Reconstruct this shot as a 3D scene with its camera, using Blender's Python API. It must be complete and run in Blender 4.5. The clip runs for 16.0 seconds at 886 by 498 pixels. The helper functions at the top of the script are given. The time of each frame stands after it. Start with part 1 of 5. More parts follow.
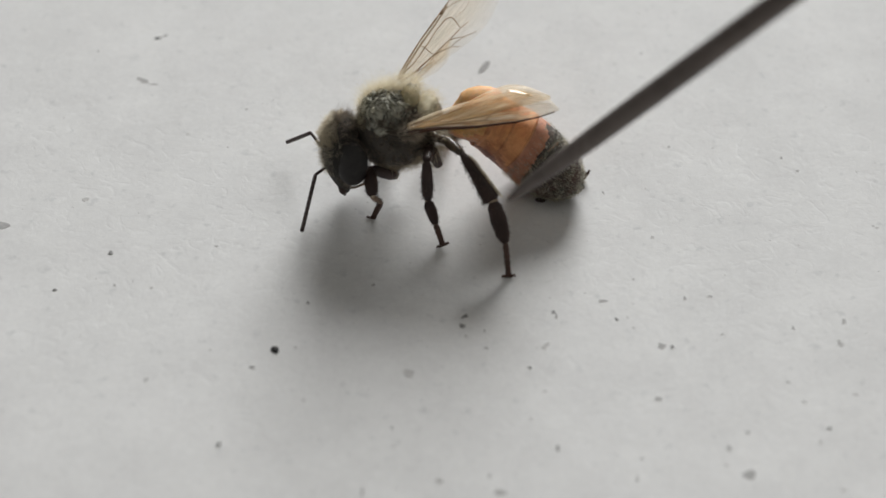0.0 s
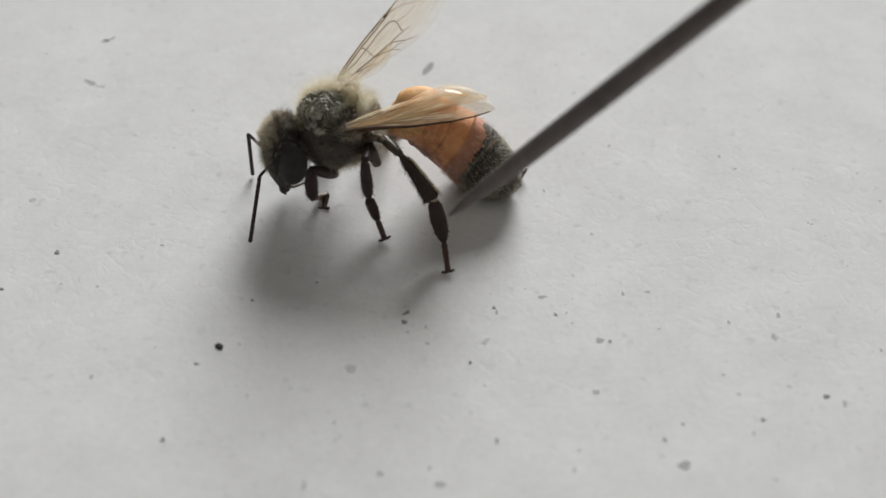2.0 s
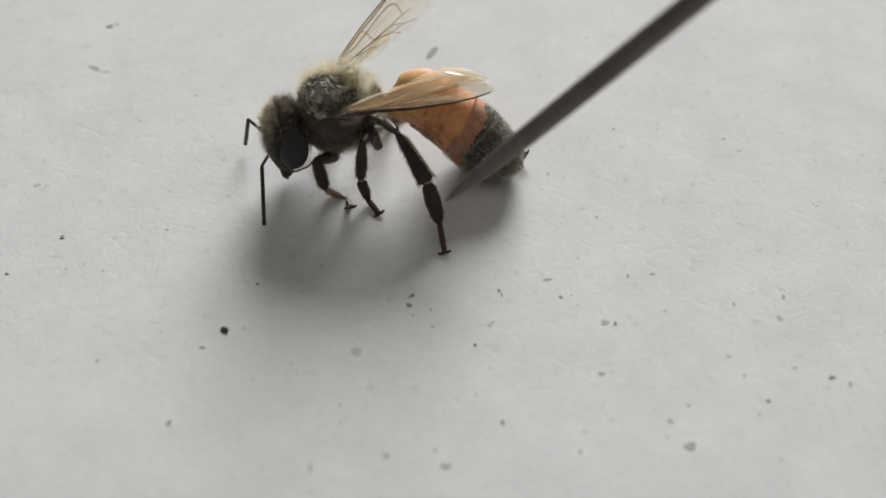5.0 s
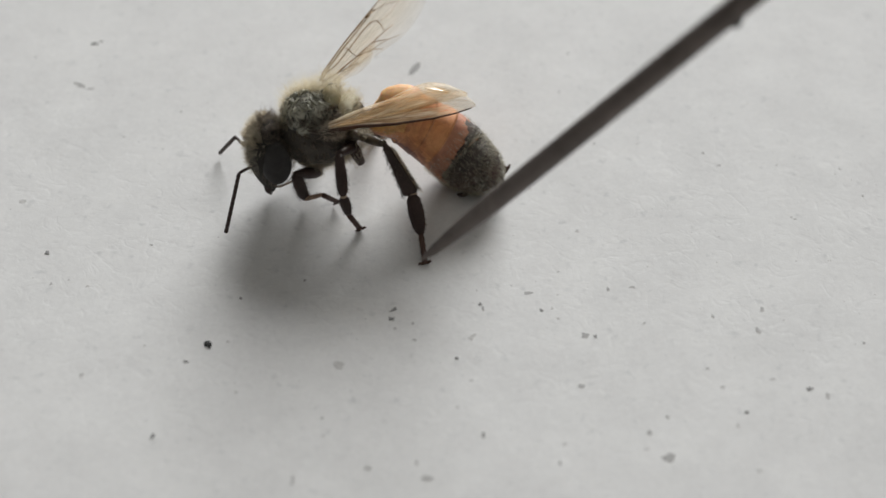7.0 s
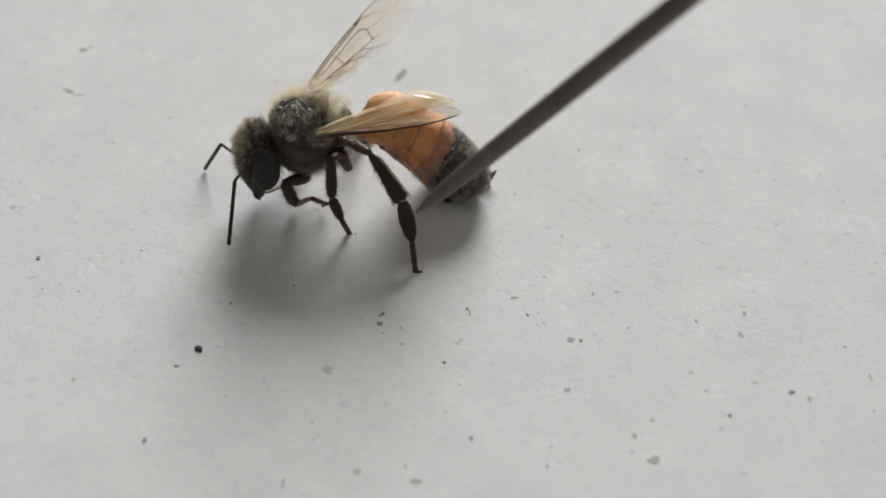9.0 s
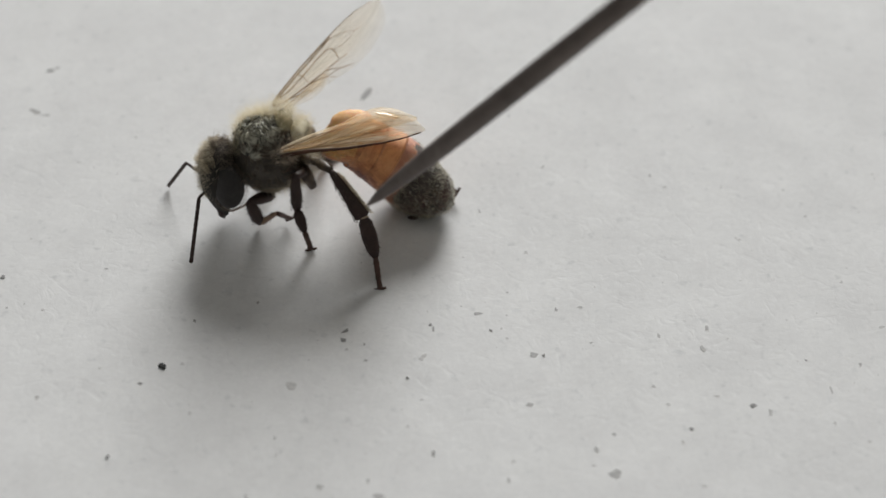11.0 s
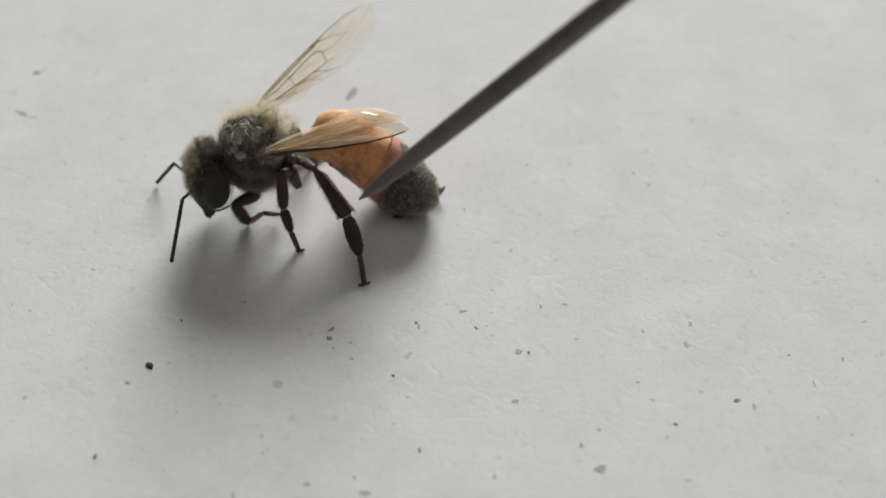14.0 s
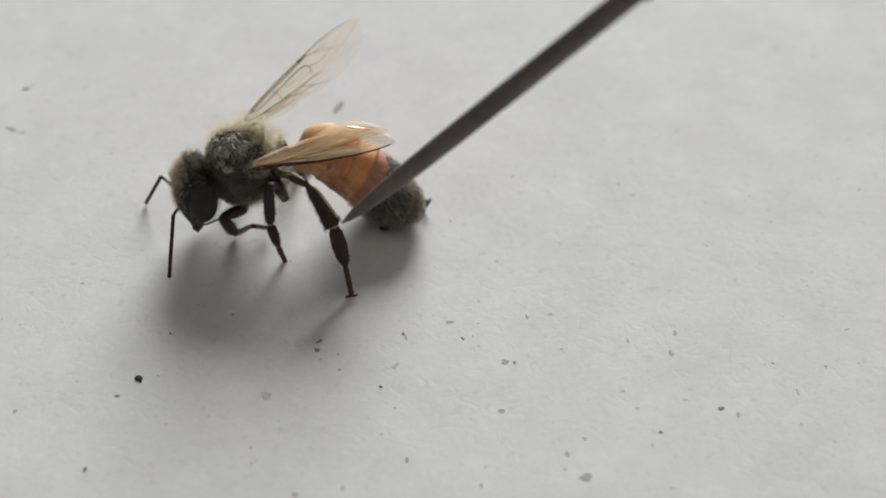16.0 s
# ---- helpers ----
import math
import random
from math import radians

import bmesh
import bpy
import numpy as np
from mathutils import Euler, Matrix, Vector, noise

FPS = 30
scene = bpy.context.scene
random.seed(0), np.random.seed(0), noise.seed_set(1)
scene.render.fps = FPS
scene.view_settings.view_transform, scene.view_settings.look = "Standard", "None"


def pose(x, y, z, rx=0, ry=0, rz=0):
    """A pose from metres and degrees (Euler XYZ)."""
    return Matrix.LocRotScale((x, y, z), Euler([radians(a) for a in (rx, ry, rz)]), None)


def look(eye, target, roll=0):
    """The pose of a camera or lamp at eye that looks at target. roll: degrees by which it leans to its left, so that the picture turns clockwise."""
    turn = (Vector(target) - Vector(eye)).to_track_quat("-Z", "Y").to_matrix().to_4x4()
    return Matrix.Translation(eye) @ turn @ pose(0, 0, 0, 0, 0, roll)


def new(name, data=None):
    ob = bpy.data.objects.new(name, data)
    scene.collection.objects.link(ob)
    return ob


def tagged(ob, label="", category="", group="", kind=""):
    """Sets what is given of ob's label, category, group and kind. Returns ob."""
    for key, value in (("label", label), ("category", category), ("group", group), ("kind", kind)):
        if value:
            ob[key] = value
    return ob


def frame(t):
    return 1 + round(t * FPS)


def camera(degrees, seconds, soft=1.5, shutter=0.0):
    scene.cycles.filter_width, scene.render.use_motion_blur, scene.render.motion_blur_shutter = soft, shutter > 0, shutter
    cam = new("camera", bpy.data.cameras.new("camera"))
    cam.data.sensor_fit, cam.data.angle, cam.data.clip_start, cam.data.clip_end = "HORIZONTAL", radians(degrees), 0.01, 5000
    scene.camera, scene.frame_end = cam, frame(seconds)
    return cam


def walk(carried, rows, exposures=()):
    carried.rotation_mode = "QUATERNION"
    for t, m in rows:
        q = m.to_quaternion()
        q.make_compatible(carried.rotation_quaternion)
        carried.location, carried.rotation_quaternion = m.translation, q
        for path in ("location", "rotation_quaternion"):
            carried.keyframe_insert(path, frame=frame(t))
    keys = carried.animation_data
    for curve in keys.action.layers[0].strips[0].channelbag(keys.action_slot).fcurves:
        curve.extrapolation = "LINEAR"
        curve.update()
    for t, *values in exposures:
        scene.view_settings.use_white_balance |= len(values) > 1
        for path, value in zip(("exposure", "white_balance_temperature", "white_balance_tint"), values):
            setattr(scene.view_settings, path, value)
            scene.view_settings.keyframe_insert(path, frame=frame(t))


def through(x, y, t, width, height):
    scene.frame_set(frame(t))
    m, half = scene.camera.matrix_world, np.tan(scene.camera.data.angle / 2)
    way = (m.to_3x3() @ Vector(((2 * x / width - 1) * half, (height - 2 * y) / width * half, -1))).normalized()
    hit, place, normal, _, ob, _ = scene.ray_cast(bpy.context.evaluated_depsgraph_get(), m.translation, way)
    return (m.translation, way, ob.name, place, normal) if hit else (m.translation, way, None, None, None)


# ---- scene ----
# A honeybee on a sheet of white paper beside a window, prodded with a needle. Lengths below are in millimetres (MM).
MM = 0.001
cam = camera(28, 16.0, soft=1.6)
cam.data.dof.use_dof, cam.data.dof.focus_distance, cam.data.dof.aperture_fstop = True, 0.0830, 42.0
walk(cam, [
    (0, pose(-0.00162, -0.05947, 0.05455, 47.540, -1.112, 2.600)),
    (0.5, pose(-0.00125, -0.05969, 0.05473, 47.591, -1.211, 2.278)),
    (1, pose(-0.00058, -0.06016, 0.05488, 47.929, -1.340, 1.944)),
    (1.5, pose(-0.00050, -0.06051, 0.05517, 47.763, -1.575, 1.677)),
    (2, pose(-0.00047, -0.06065, 0.05516, 47.763, -1.607, 1.604)),
    (2.5, pose(0.00001, -0.06085, 0.05518, 47.679, -1.526, 1.421)),
    (3, pose(0.00028, -0.06083, 0.05497, 47.462, -1.602, 1.071)),
    (3.5, pose(0.00017, -0.06070, 0.05491, 47.312, -1.458, 1.236)),
    (4, pose(-0.00024, -0.06069, 0.05477, 47.464, -1.272, 1.591)),
    (4.2, pose(-0.00060, -0.06057, 0.05479, 47.372, -1.241, 1.665)),
    (6.3, pose(-0.00023, -0.06166, 0.05551, 48.225, -1.497, 1.255)),
    (6.5, pose(-0.00030, -0.06160, 0.05609, 48.328, -1.501, 1.368)),
    (7, pose(0.00000, -0.06149, 0.05537, 47.986, -1.343, 1.209)),
    (7.5, pose(-0.00057, -0.06178, 0.05599, 48.037, -1.630, 0.985)),
    (8, pose(-0.00039, -0.06157, 0.05513, 47.960, -1.343, 1.159)),
    (8.2, pose(-0.00050, -0.06171, 0.05543, 47.904, -1.752, 0.764)),
    (10.3, pose(-0.00044, -0.06227, 0.05656, 48.835, -1.917, 0.505)),
    (10.5, pose(-0.00024, -0.06236, 0.05656, 49.033, -1.929, 0.366)),
    (11, pose(0.00058, -0.06260, 0.05628, 48.780, -1.869, 0.091)),
    (11.5, pose(0.00032, -0.06254, 0.05645, 48.680, -2.015, -0.155)),
    (12, pose(0.00059, -0.06277, 0.05668, 48.795, -2.092, -0.410)),
    (12.5, pose(0.00084, -0.06298, 0.05664, 48.826, -1.876, -0.258)),
    (13, pose(0.00063, -0.06281, 0.05646, 48.667, -1.904, -0.386)),
    (13.5, pose(0.00076, -0.06304, 0.05669, 48.665, -1.878, -0.417)),
    (14, pose(0.00081, -0.06308, 0.05653, 48.830, -1.777, -0.409)),
    (14.5, pose(0.00091, -0.06309, 0.05691, 48.881, -1.680, -0.259)),
    (15, pose(0.00122, -0.06379, 0.05710, 48.998, -1.654, -0.736)),
    (15.5, pose(0.00155, -0.06421, 0.05736, 49.300, -1.575, -0.875)),
    (16, pose(0.00116, -0.06363, 0.05705, 49.198, -1.568, -0.843)),
], exposures=[(0.0, 0.0), (4.0, -0.01), (10.5, -0.01), (16.0, -0.02)])

# ---- light: one window behind the bee, a dim room around ----
world = bpy.data.worlds.new("sky")
scene.world = world
world.use_nodes = True
wn = world.node_tree
sky = wn.nodes.new("ShaderNodeTexSky")
sky.sky_type, sky.sun_disc, sky.sun_elevation, sky.sun_rotation = "NISHITA", False, radians(35), radians(10)
wn.links.new(sky.outputs[0], wn.nodes["Background"].inputs[0])
wn.nodes["Background"].inputs[1].default_value = 0.1

WIN_X, WIN_Z, WIN_W, WIN_H, WALL_Y = 0.19, 0.55, 0.80, 0.76, 1.45
day = bpy.data.lights.new("window_daylight", "AREA")
day.shape, day.size, day.size_y, day.energy, day.color = "ELLIPSE", WIN_W, WIN_H, 42.0, (1.0, 1.0, 0.995)
lamp = new("window_daylight", day)
lamp.matrix_world = look((WIN_X, WALL_Y - 0.02, WIN_Z), (WIN_X, 0.0, WIN_Z - 0.25))


# ---- materials ----
def material(name):
    m = bpy.data.materials.new(name)
    m.use_nodes = True
    return m, m.node_tree.nodes, m.node_tree.links, m.node_tree.nodes["Principled BSDF"]


def noise_node(n, l, scale, detail=4.0, rough=0.6, space="Object"):
    co, tex = n.new("ShaderNodeTexCoord"), n.new("ShaderNodeTexNoise")
    tex.inputs["Scale"].default_value, tex.inputs["Detail"].default_value, tex.inputs["Roughness"].default_value = scale, detail, rough
    l.new(co.outputs[space], tex.inputs["Vector"])
    return tex


def ramp(n, l, source, stops):
    r = n.new("ShaderNodeValToRGB")
    while len(r.color_ramp.elements) < len(stops):
        r.color_ramp.elements.new(0.5)
    for e, (at, c) in zip(r.color_ramp.elements, stops):
        e.position, e.color = at, (*c, 1)
    l.new(source, r.inputs[0])
    return r


def bump(n, l, source, strength, depth, shader):
    b = n.new("ShaderNodeBump")
    b.inputs["Strength"].default_value, b.inputs["Distance"].default_value = strength, depth
    l.new(source, b.inputs["Height"])
    l.new(b.outputs[0], shader.inputs["Normal"])


def surface(name, low, high, scale, rough=0.5, metal=0.0, relief=0.0, depth=0.00002, coat=0.0, space="Object"):
    """A plain surface whose colour drifts between two tones, with a fine relief."""
    m, n, l, p = material(name)
    a, b = noise_node(n, l, scale, 5, 0.65, space), noise_node(n, l, scale * 7, 3, 0.6, space)
    mix = n.new("ShaderNodeMath")
    mix.operation = "MULTIPLY_ADD"
    mix.inputs[1].default_value = 0.35
    l.new(b.outputs[0], mix.inputs[0])
    l.new(a.outputs[0], mix.inputs[2])
    r = ramp(n, l, mix.outputs[0], [(0.45, low), (0.9, high)])
    l.new(r.outputs[0], p.inputs["Base Color"])
    p.inputs["Roughness"].default_value, p.inputs["Metallic"].default_value = rough, metal
    p.inputs["Coat Weight"].default_value = coat
    if relief:
        bump(n, l, mix.outputs[0], relief, depth, p)
    return m


def paper_material():
    """Cheap rough paper: soft cloudy tone, shallow dents and short raised fibres."""
    m, n, l, p = material("white_paper")
    fibre, cloud, dent = noise_node(n, l, 2600, 4, 0.6), noise_node(n, l, 220, 7, 0.68), noise_node(n, l, 600, 5, 0.6)
    fibre.inputs["Distortion"].default_value, dent.inputs["Distortion"].default_value = 1.2, 0.6
    add = n.new("ShaderNodeMath")
    add.operation = "MULTIPLY_ADD"
    add.inputs[1].default_value = 0.45
    l.new(fibre.outputs[0], add.inputs[0])
    l.new(dent.outputs[0], add.inputs[2])
    tone = n.new("ShaderNodeMath")
    tone.operation = "MULTIPLY_ADD"
    tone.inputs[1].default_value = 0.5
    l.new(fibre.outputs[0], tone.inputs[0])
    l.new(cloud.outputs[0], tone.inputs[2])
    r = ramp(n, l, tone.outputs[0], [(0.55, (0.655, 0.656, 0.652)), (0.95, (0.752, 0.755, 0.748))])
    # Grey flecks: the shade in sparse small dents, put into the tone.
    pit = noise_node(n, l, 1500, 3, 0.5)
    dent_shade = ramp(n, l, pit.outputs[0], [(0.62, (1, 1, 1)), (0.74, (0.86, 0.865, 0.87))])
    both = n.new("ShaderNodeMix")
    both.data_type, both.blend_type = "RGBA", "MULTIPLY"
    both.inputs[0].default_value = 1.0
    l.new(r.outputs[0], both.inputs[6])
    l.new(dent_shade.outputs[0], both.inputs[7])
    l.new(both.outputs[2], p.inputs["Base Color"])
    p.inputs["Roughness"].default_value = 0.85
    p.inputs["Specular IOR Level"].default_value = 0.2
    nick = noise_node(n, l, 700, 3, 0.5)
    nick.inputs["Distortion"].default_value = 2.2
    dig = ramp(n, l, nick.outputs[0], [(0.55, (0, 0, 0)), (0.80, (1, 1, 1))])
    deep = n.new("ShaderNodeMath")
    deep.operation, deep.inputs[1].default_value = "MULTIPLY_ADD", -0.6
    l.new(dig.outputs[0], deep.inputs[0])
    l.new(add.outputs[0], deep.inputs[2])
    bump(n, l, deep.outputs[0], 0.088, 0.00016, p)
    return m


def hair_material(name, dark, pale, rough=0.55, through=0.45):
    """Hair that lets light through; each strand has its own tone."""
    m, n, l, p = material(name)
    geo = n.new("ShaderNodeNewGeometry")
    r = ramp(n, l, geo.outputs["Random Per Island"], [(0.0, dark), (1.0, pale)])
    l.new(r.outputs[0], p.inputs["Base Color"])
    p.inputs["Roughness"].default_value = rough
    t, mix = n.new("ShaderNodeBsdfTranslucent"), n.new("ShaderNodeMixShader")
    l.new(r.outputs[0], t.inputs[0])
    mix.inputs[0].default_value = through
    l.new(p.outputs[0], mix.inputs[1])
    l.new(t.outputs[0], mix.inputs[2])
    l.new(mix.outputs[0], n["Material Output"].inputs[0])
    return m


def chitin(name, low, high, glow, rough=0.35, blotch=None, gloss=0.5):
    """Horny plates that let some light through; blotch: a darker tone in uneven patches and streaks."""
    m, n, l, p = material(name)
    a, b = noise_node(n, l, 1100, 6, 0.65), noise_node(n, l, 6000, 3, 0.6)
    r = ramp(n, l, a.outputs[0], [(0.3, low), (0.7, high)])
    tone = r.outputs[0]
    for scale, lo, hi in ((330, 0.44, 0.64), (900, 0.52, 0.76)) if blotch else ():
        patch = noise_node(n, l, scale, 5, 0.6)
        patch.inputs["Distortion"].default_value = 1.4
        mask = ramp(n, l, patch.outputs[0], [(lo, (0, 0, 0)), (hi, (0.85, 0.85, 0.85))])
        mix = n.new("ShaderNodeMix")
        mix.data_type = "RGBA"
        l.new(mask.outputs[0], mix.inputs[0])
        l.new(tone, mix.inputs[6])
        mix.inputs[7].default_value = (*blotch, 1)
        tone = mix.outputs[2]
    l.new(tone, p.inputs["Base Color"])
    p.inputs["Roughness"].default_value, p.inputs["Specular IOR Level"].default_value = rough, gloss
    p.inputs["Subsurface Weight"].default_value = glow
    p.inputs["Subsurface Radius"].default_value = (0.7, 0.42, 0.18)
    p.inputs["Subsurface Scale"].default_value = 0.0009
    bump(n, l, b.outputs[0], 0.45, 0.00004, p)
    return m


def wing_material(name, thin, thick, reach, gloss_share=0.035, root=0.0042, rear=0.5, tip=0.02):
    """A thin film: tinted and streaky at the root, almost clear at the tip, with a glossy face. thin, thick: how much the film veils; reach: where it has thinned out."""
    m, n, l, p = material(name)
    p.inputs["Roughness"].default_value = 0.5
    clear, through, gloss = n.new("ShaderNodeBsdfTransparent"), n.new("ShaderNodeBsdfTranslucent"), n.new("ShaderNodeBsdfGlossy")
    gloss.inputs["Roughness"].default_value = 0.2
    w = noise_node(n, l, 420, 3, 0.5)
    bump(n, l, w.outputs[0], 0.7, 0.0004, gloss)
    streak = noise_node(n, l, 1.0, 5, 0.6, "UV")
    stretch = n.new("ShaderNodeMapping")
    stretch.inputs["Scale"].default_value = (3.5, 9.0, 1.0)
    l.new(streak.inputs["Vector"].links[0].from_socket, stretch.inputs["Vector"])
    l.new(stretch.outputs[0], streak.inputs["Vector"])
    hue = ramp(n, l, streak.outputs[0], [(0.32, (0.66, 0.37, 0.17)), (0.43, (0.97, 0.73, 0.45)), (0.58, (1.0, 0.90, 0.70))])
    l.new(hue.outputs[0], p.inputs["Base Color"])
    l.new(hue.outputs[0], through.inputs[0])
    body = n.new("ShaderNodeMapRange")
    body.inputs[1].default_value, body.inputs[2].default_value, body.inputs[3].default_value, body.inputs[4].default_value = 0.35, 0.65, thin, thick
    l.new(streak.outputs[0], body.inputs[0])
    co, far, fade, dense = n.new("ShaderNodeTexCoord"), n.new("ShaderNodeVectorMath"), n.new("ShaderNodeMapRange"), n.new("ShaderNodeMath")
    far.operation, dense.operation = "LENGTH", "MULTIPLY"
    l.new(co.outputs["Object"], far.inputs[0])
    fade.inputs[1].default_value, fade.inputs[2].default_value, fade.inputs[3].default_value, fade.inputs[4].default_value = root, reach, 1.0, tip
    l.new(far.outputs["Value"], fade.inputs[0])
    back, share, both, tint = n.new("ShaderNodeSeparateXYZ"), n.new("ShaderNodeMapRange"), n.new("ShaderNodeMath"), n.new("ShaderNodeMix")
    l.new(co.outputs["UV"], back.inputs[0])
    share.inputs[1].default_value, share.inputs[2].default_value, share.inputs[3].default_value, share.inputs[4].default_value = 0.45, 1.0, 1.0, rear
    l.new(back.outputs[1], share.inputs[0])
    both.operation, tint.data_type = "MULTIPLY", "RGBA"
    l.new(fade.outputs[0], both.inputs[0])
    l.new(share.outputs[0], both.inputs[1])
    l.new(both.outputs[0], tint.inputs[0])
    tint.inputs[6].default_value, tint.inputs[7].default_value = (1, 1, 1, 1), (1.0, 0.965, 0.90, 1)
    l.new(tint.outputs[2], clear.inputs[0])
    l.new(body.outputs[0], dense.inputs[0])
    l.new(both.outputs[0], dense.inputs[1])
    one, two, three = n.new("ShaderNodeMixShader"), n.new("ShaderNodeMixShader"), n.new("ShaderNodeMixShader")
    one.inputs[0].default_value = 0.3
    l.new(p.outputs[0], one.inputs[1])
    l.new(through.outputs[0], one.inputs[2])
    l.new(dense.outputs[0], two.inputs[0])
    l.new(clear.outputs[0], two.inputs[1])
    l.new(one.outputs[0], two.inputs[2])
    three.inputs[0].default_value = gloss_share
    l.new(two.outputs[0], three.inputs[1])
    l.new(gloss.outputs[0], three.inputs[2])
    l.new(three.outputs[0], n["Material Output"].inputs[0])
    return m


PAPER = paper_material()
WALL = surface("grey_wall_paint", (0.39, 0.39, 0.38), (0.47, 0.47, 0.45), 3, 0.9)
CEIL = surface("dull_ceiling_paint", (0.56, 0.56, 0.55), (0.63, 0.63, 0.62), 3, 0.9)
FLOOR = surface("brown_floor", (0.12, 0.09, 0.06), (0.18, 0.13, 0.09), 4, 0.6)
WOOD = surface("table_wood", (0.20, 0.12, 0.06), (0.30, 0.19, 0.10), 9, 0.5)
CUTICLE = surface("black_cuticle", (0.012, 0.010, 0.008), (0.035, 0.030, 0.024), 900, 0.8, 0, 0.3, 0.00004)
SKIN = surface("brown_thorax_skin", (0.03, 0.025, 0.02), (0.10, 0.085, 0.07), 1300, 0.7, 0, 0.3, 0.00003)
THIGH = surface("olive_brown_thigh", (0.03, 0.023, 0.016), (0.15, 0.115, 0.078), 1300, 0.4, 0, 0.3, 0.00003)
LEG = surface("dark_brown_leg", (0.022, 0.011, 0.009), (0.055, 0.028, 0.022), 1400, 0.6, 0, 0.3, 0.00003)
PALE_LEG = surface("reddish_tarsus", (0.20, 0.12, 0.08), (0.42, 0.29, 0.20), 1500, 0.5)
JOINT = surface("pale_joint_highlight", (0.30, 0.22, 0.15), (0.55, 0.45, 0.34), 2500, 0.5)
FOOT = surface("red_brown_foot", (0.04, 0.018, 0.012), (0.11, 0.052, 0.034), 1500, 0.5)
EYE = surface("black_compound_eye", (0.013, 0.011, 0.011), (0.034, 0.030, 0.029), 2600, 0.65, 0, 0.3, 0.00002)
ORANGE = chitin("orange_tergite", (0.60, 0.25, 0.105), (0.86, 0.44, 0.215), 0.25, 0.6, (0.40, 0.14, 0.06), 0.25)
AMBER = chitin("amber_tergite", (0.60, 0.32, 0.13), (0.88, 0.56, 0.27), 0.5, 0.65, (0.38, 0.16, 0.06), 0.15)
# Rim tone, used again with the next for the abdomen's shaded underside.
RIM_AND_SHADE = chitin("tergite_rim_and_shade", (0.46, 0.175, 0.07), (0.72, 0.33, 0.145), 0.2, 0.5, (0.24, 0.07, 0.026), 0.35)
BELLY_SHADE = chitin("shaded_belly_plate", (0.24, 0.075, 0.03), (0.46, 0.165, 0.065), 0.2, 0.5, (0.12, 0.04, 0.022), 0.35)
BAND = chitin("brown_orange_tergite", (0.38, 0.155, 0.095), (0.64, 0.32, 0.20), 0.3, 0.55, (0.15, 0.056, 0.04), 0.35)
DUSK = chitin("dark_tail_tergite", (0.03, 0.025, 0.022), (0.12, 0.098, 0.085), 0.1, 0.6, (0.10, 0.055, 0.042), 0.3)


def crinkled():
    """The back plate, under flattened grey-green curls; crease shade is put into its colour."""
    m, n, l, p = material("crinkled_grey_back")
    w = noise_node(n, l, 1500, 3, 0.5)
    w.inputs["Distortion"].default_value = 1.6
    r = ramp(n, l, w.outputs[0], [(0.36, (0.03, 0.029, 0.024)), (0.45, (0.21, 0.205, 0.17)), (0.60, (0.50, 0.485, 0.40))])
    l.new(r.outputs[0], p.inputs["Base Color"])
    p.inputs["Roughness"].default_value = 0.8
    bump(n, l, w.outputs[0], 1.0, 0.00014, p)
    return m


def horn():
    """Thin see-through horn."""
    m, n, l, p = material("thin_olive_horn")
    a = noise_node(n, l, 1500, 4, 0.6)
    r = ramp(n, l, a.outputs[0], [(0.35, (0.56, 0.52, 0.38)), (0.65, (0.88, 0.84, 0.69))])
    clear, through = n.new("ShaderNodeBsdfTransparent"), n.new("ShaderNodeBsdfTranslucent")
    one, two = n.new("ShaderNodeMixShader"), n.new("ShaderNodeMixShader")
    clear.inputs[0].default_value = (0.95, 0.92, 0.82, 1)
    l.new(r.outputs[0], p.inputs["Base Color"])
    l.new(r.outputs[0], through.inputs[0])
    p.inputs["Roughness"].default_value = 0.35
    bump(n, l, a.outputs[0], 0.6, 0.00008, p)
    one.inputs[0].default_value, two.inputs[0].default_value = 0.6, 0.42
    l.new(p.outputs[0], one.inputs[1])
    l.new(through.outputs[0], one.inputs[2])
    l.new(clear.outputs[0], two.inputs[1])
    l.new(one.outputs[0], two.inputs[2])
    l.new(two.outputs[0], n["Material Output"].inputs[0])
    return m


HORN = horn()
CRINKLE = crinkled()
VEIN = surface("brown_wing_vein", (0.22, 0.14, 0.075), (0.46, 0.32, 0.18), 1500, 0.7)
EDGE_VEIN = surface("dark_edge_vein", (0.035, 0.013, 0.006), (0.09, 0.036, 0.016), 1500, 0.85)
WING = wing_material("wing_membrane", 0.28, 0.72, 0.0078, 0.0008, 0.0040, 0.6, 0.10)
GOLD_WING = wing_material("golden_wing_membrane", 0.10, 0.42, 0.0072, 0.0008, 0.0050, 1.0, 0.3)
CLEAR_WING = wing_material("clear_wing_membrane", 0.08, 0.30, 0.0085, 0.001, 0.0010, 0.25, 0.45)
GLINT = wing_material("glint_wing_membrane", 0.3, 0.6, 0.02, 0.09)
STEEL = surface("worn_steel", (0.078, 0.063, 0.057), (0.158, 0.132, 0.120), 700, 0.55, 0.4, 0.35, 0.00004)
CREAM = hair_material("cream_hair", (0.50, 0.43, 0.29), (0.84, 0.78, 0.62), through=0.7)
GREY = hair_material("grey_hair", (0.17, 0.155, 0.12), (0.74, 0.70, 0.57), through=0.35)
BROWN = hair_material("brown_hair", (0.15, 0.124, 0.10), (0.70, 0.60, 0.48), through=0.45)
SOOT = hair_material("soot_brown_hair", (0.06, 0.050, 0.040), (0.38, 0.315, 0.25), through=0.35)
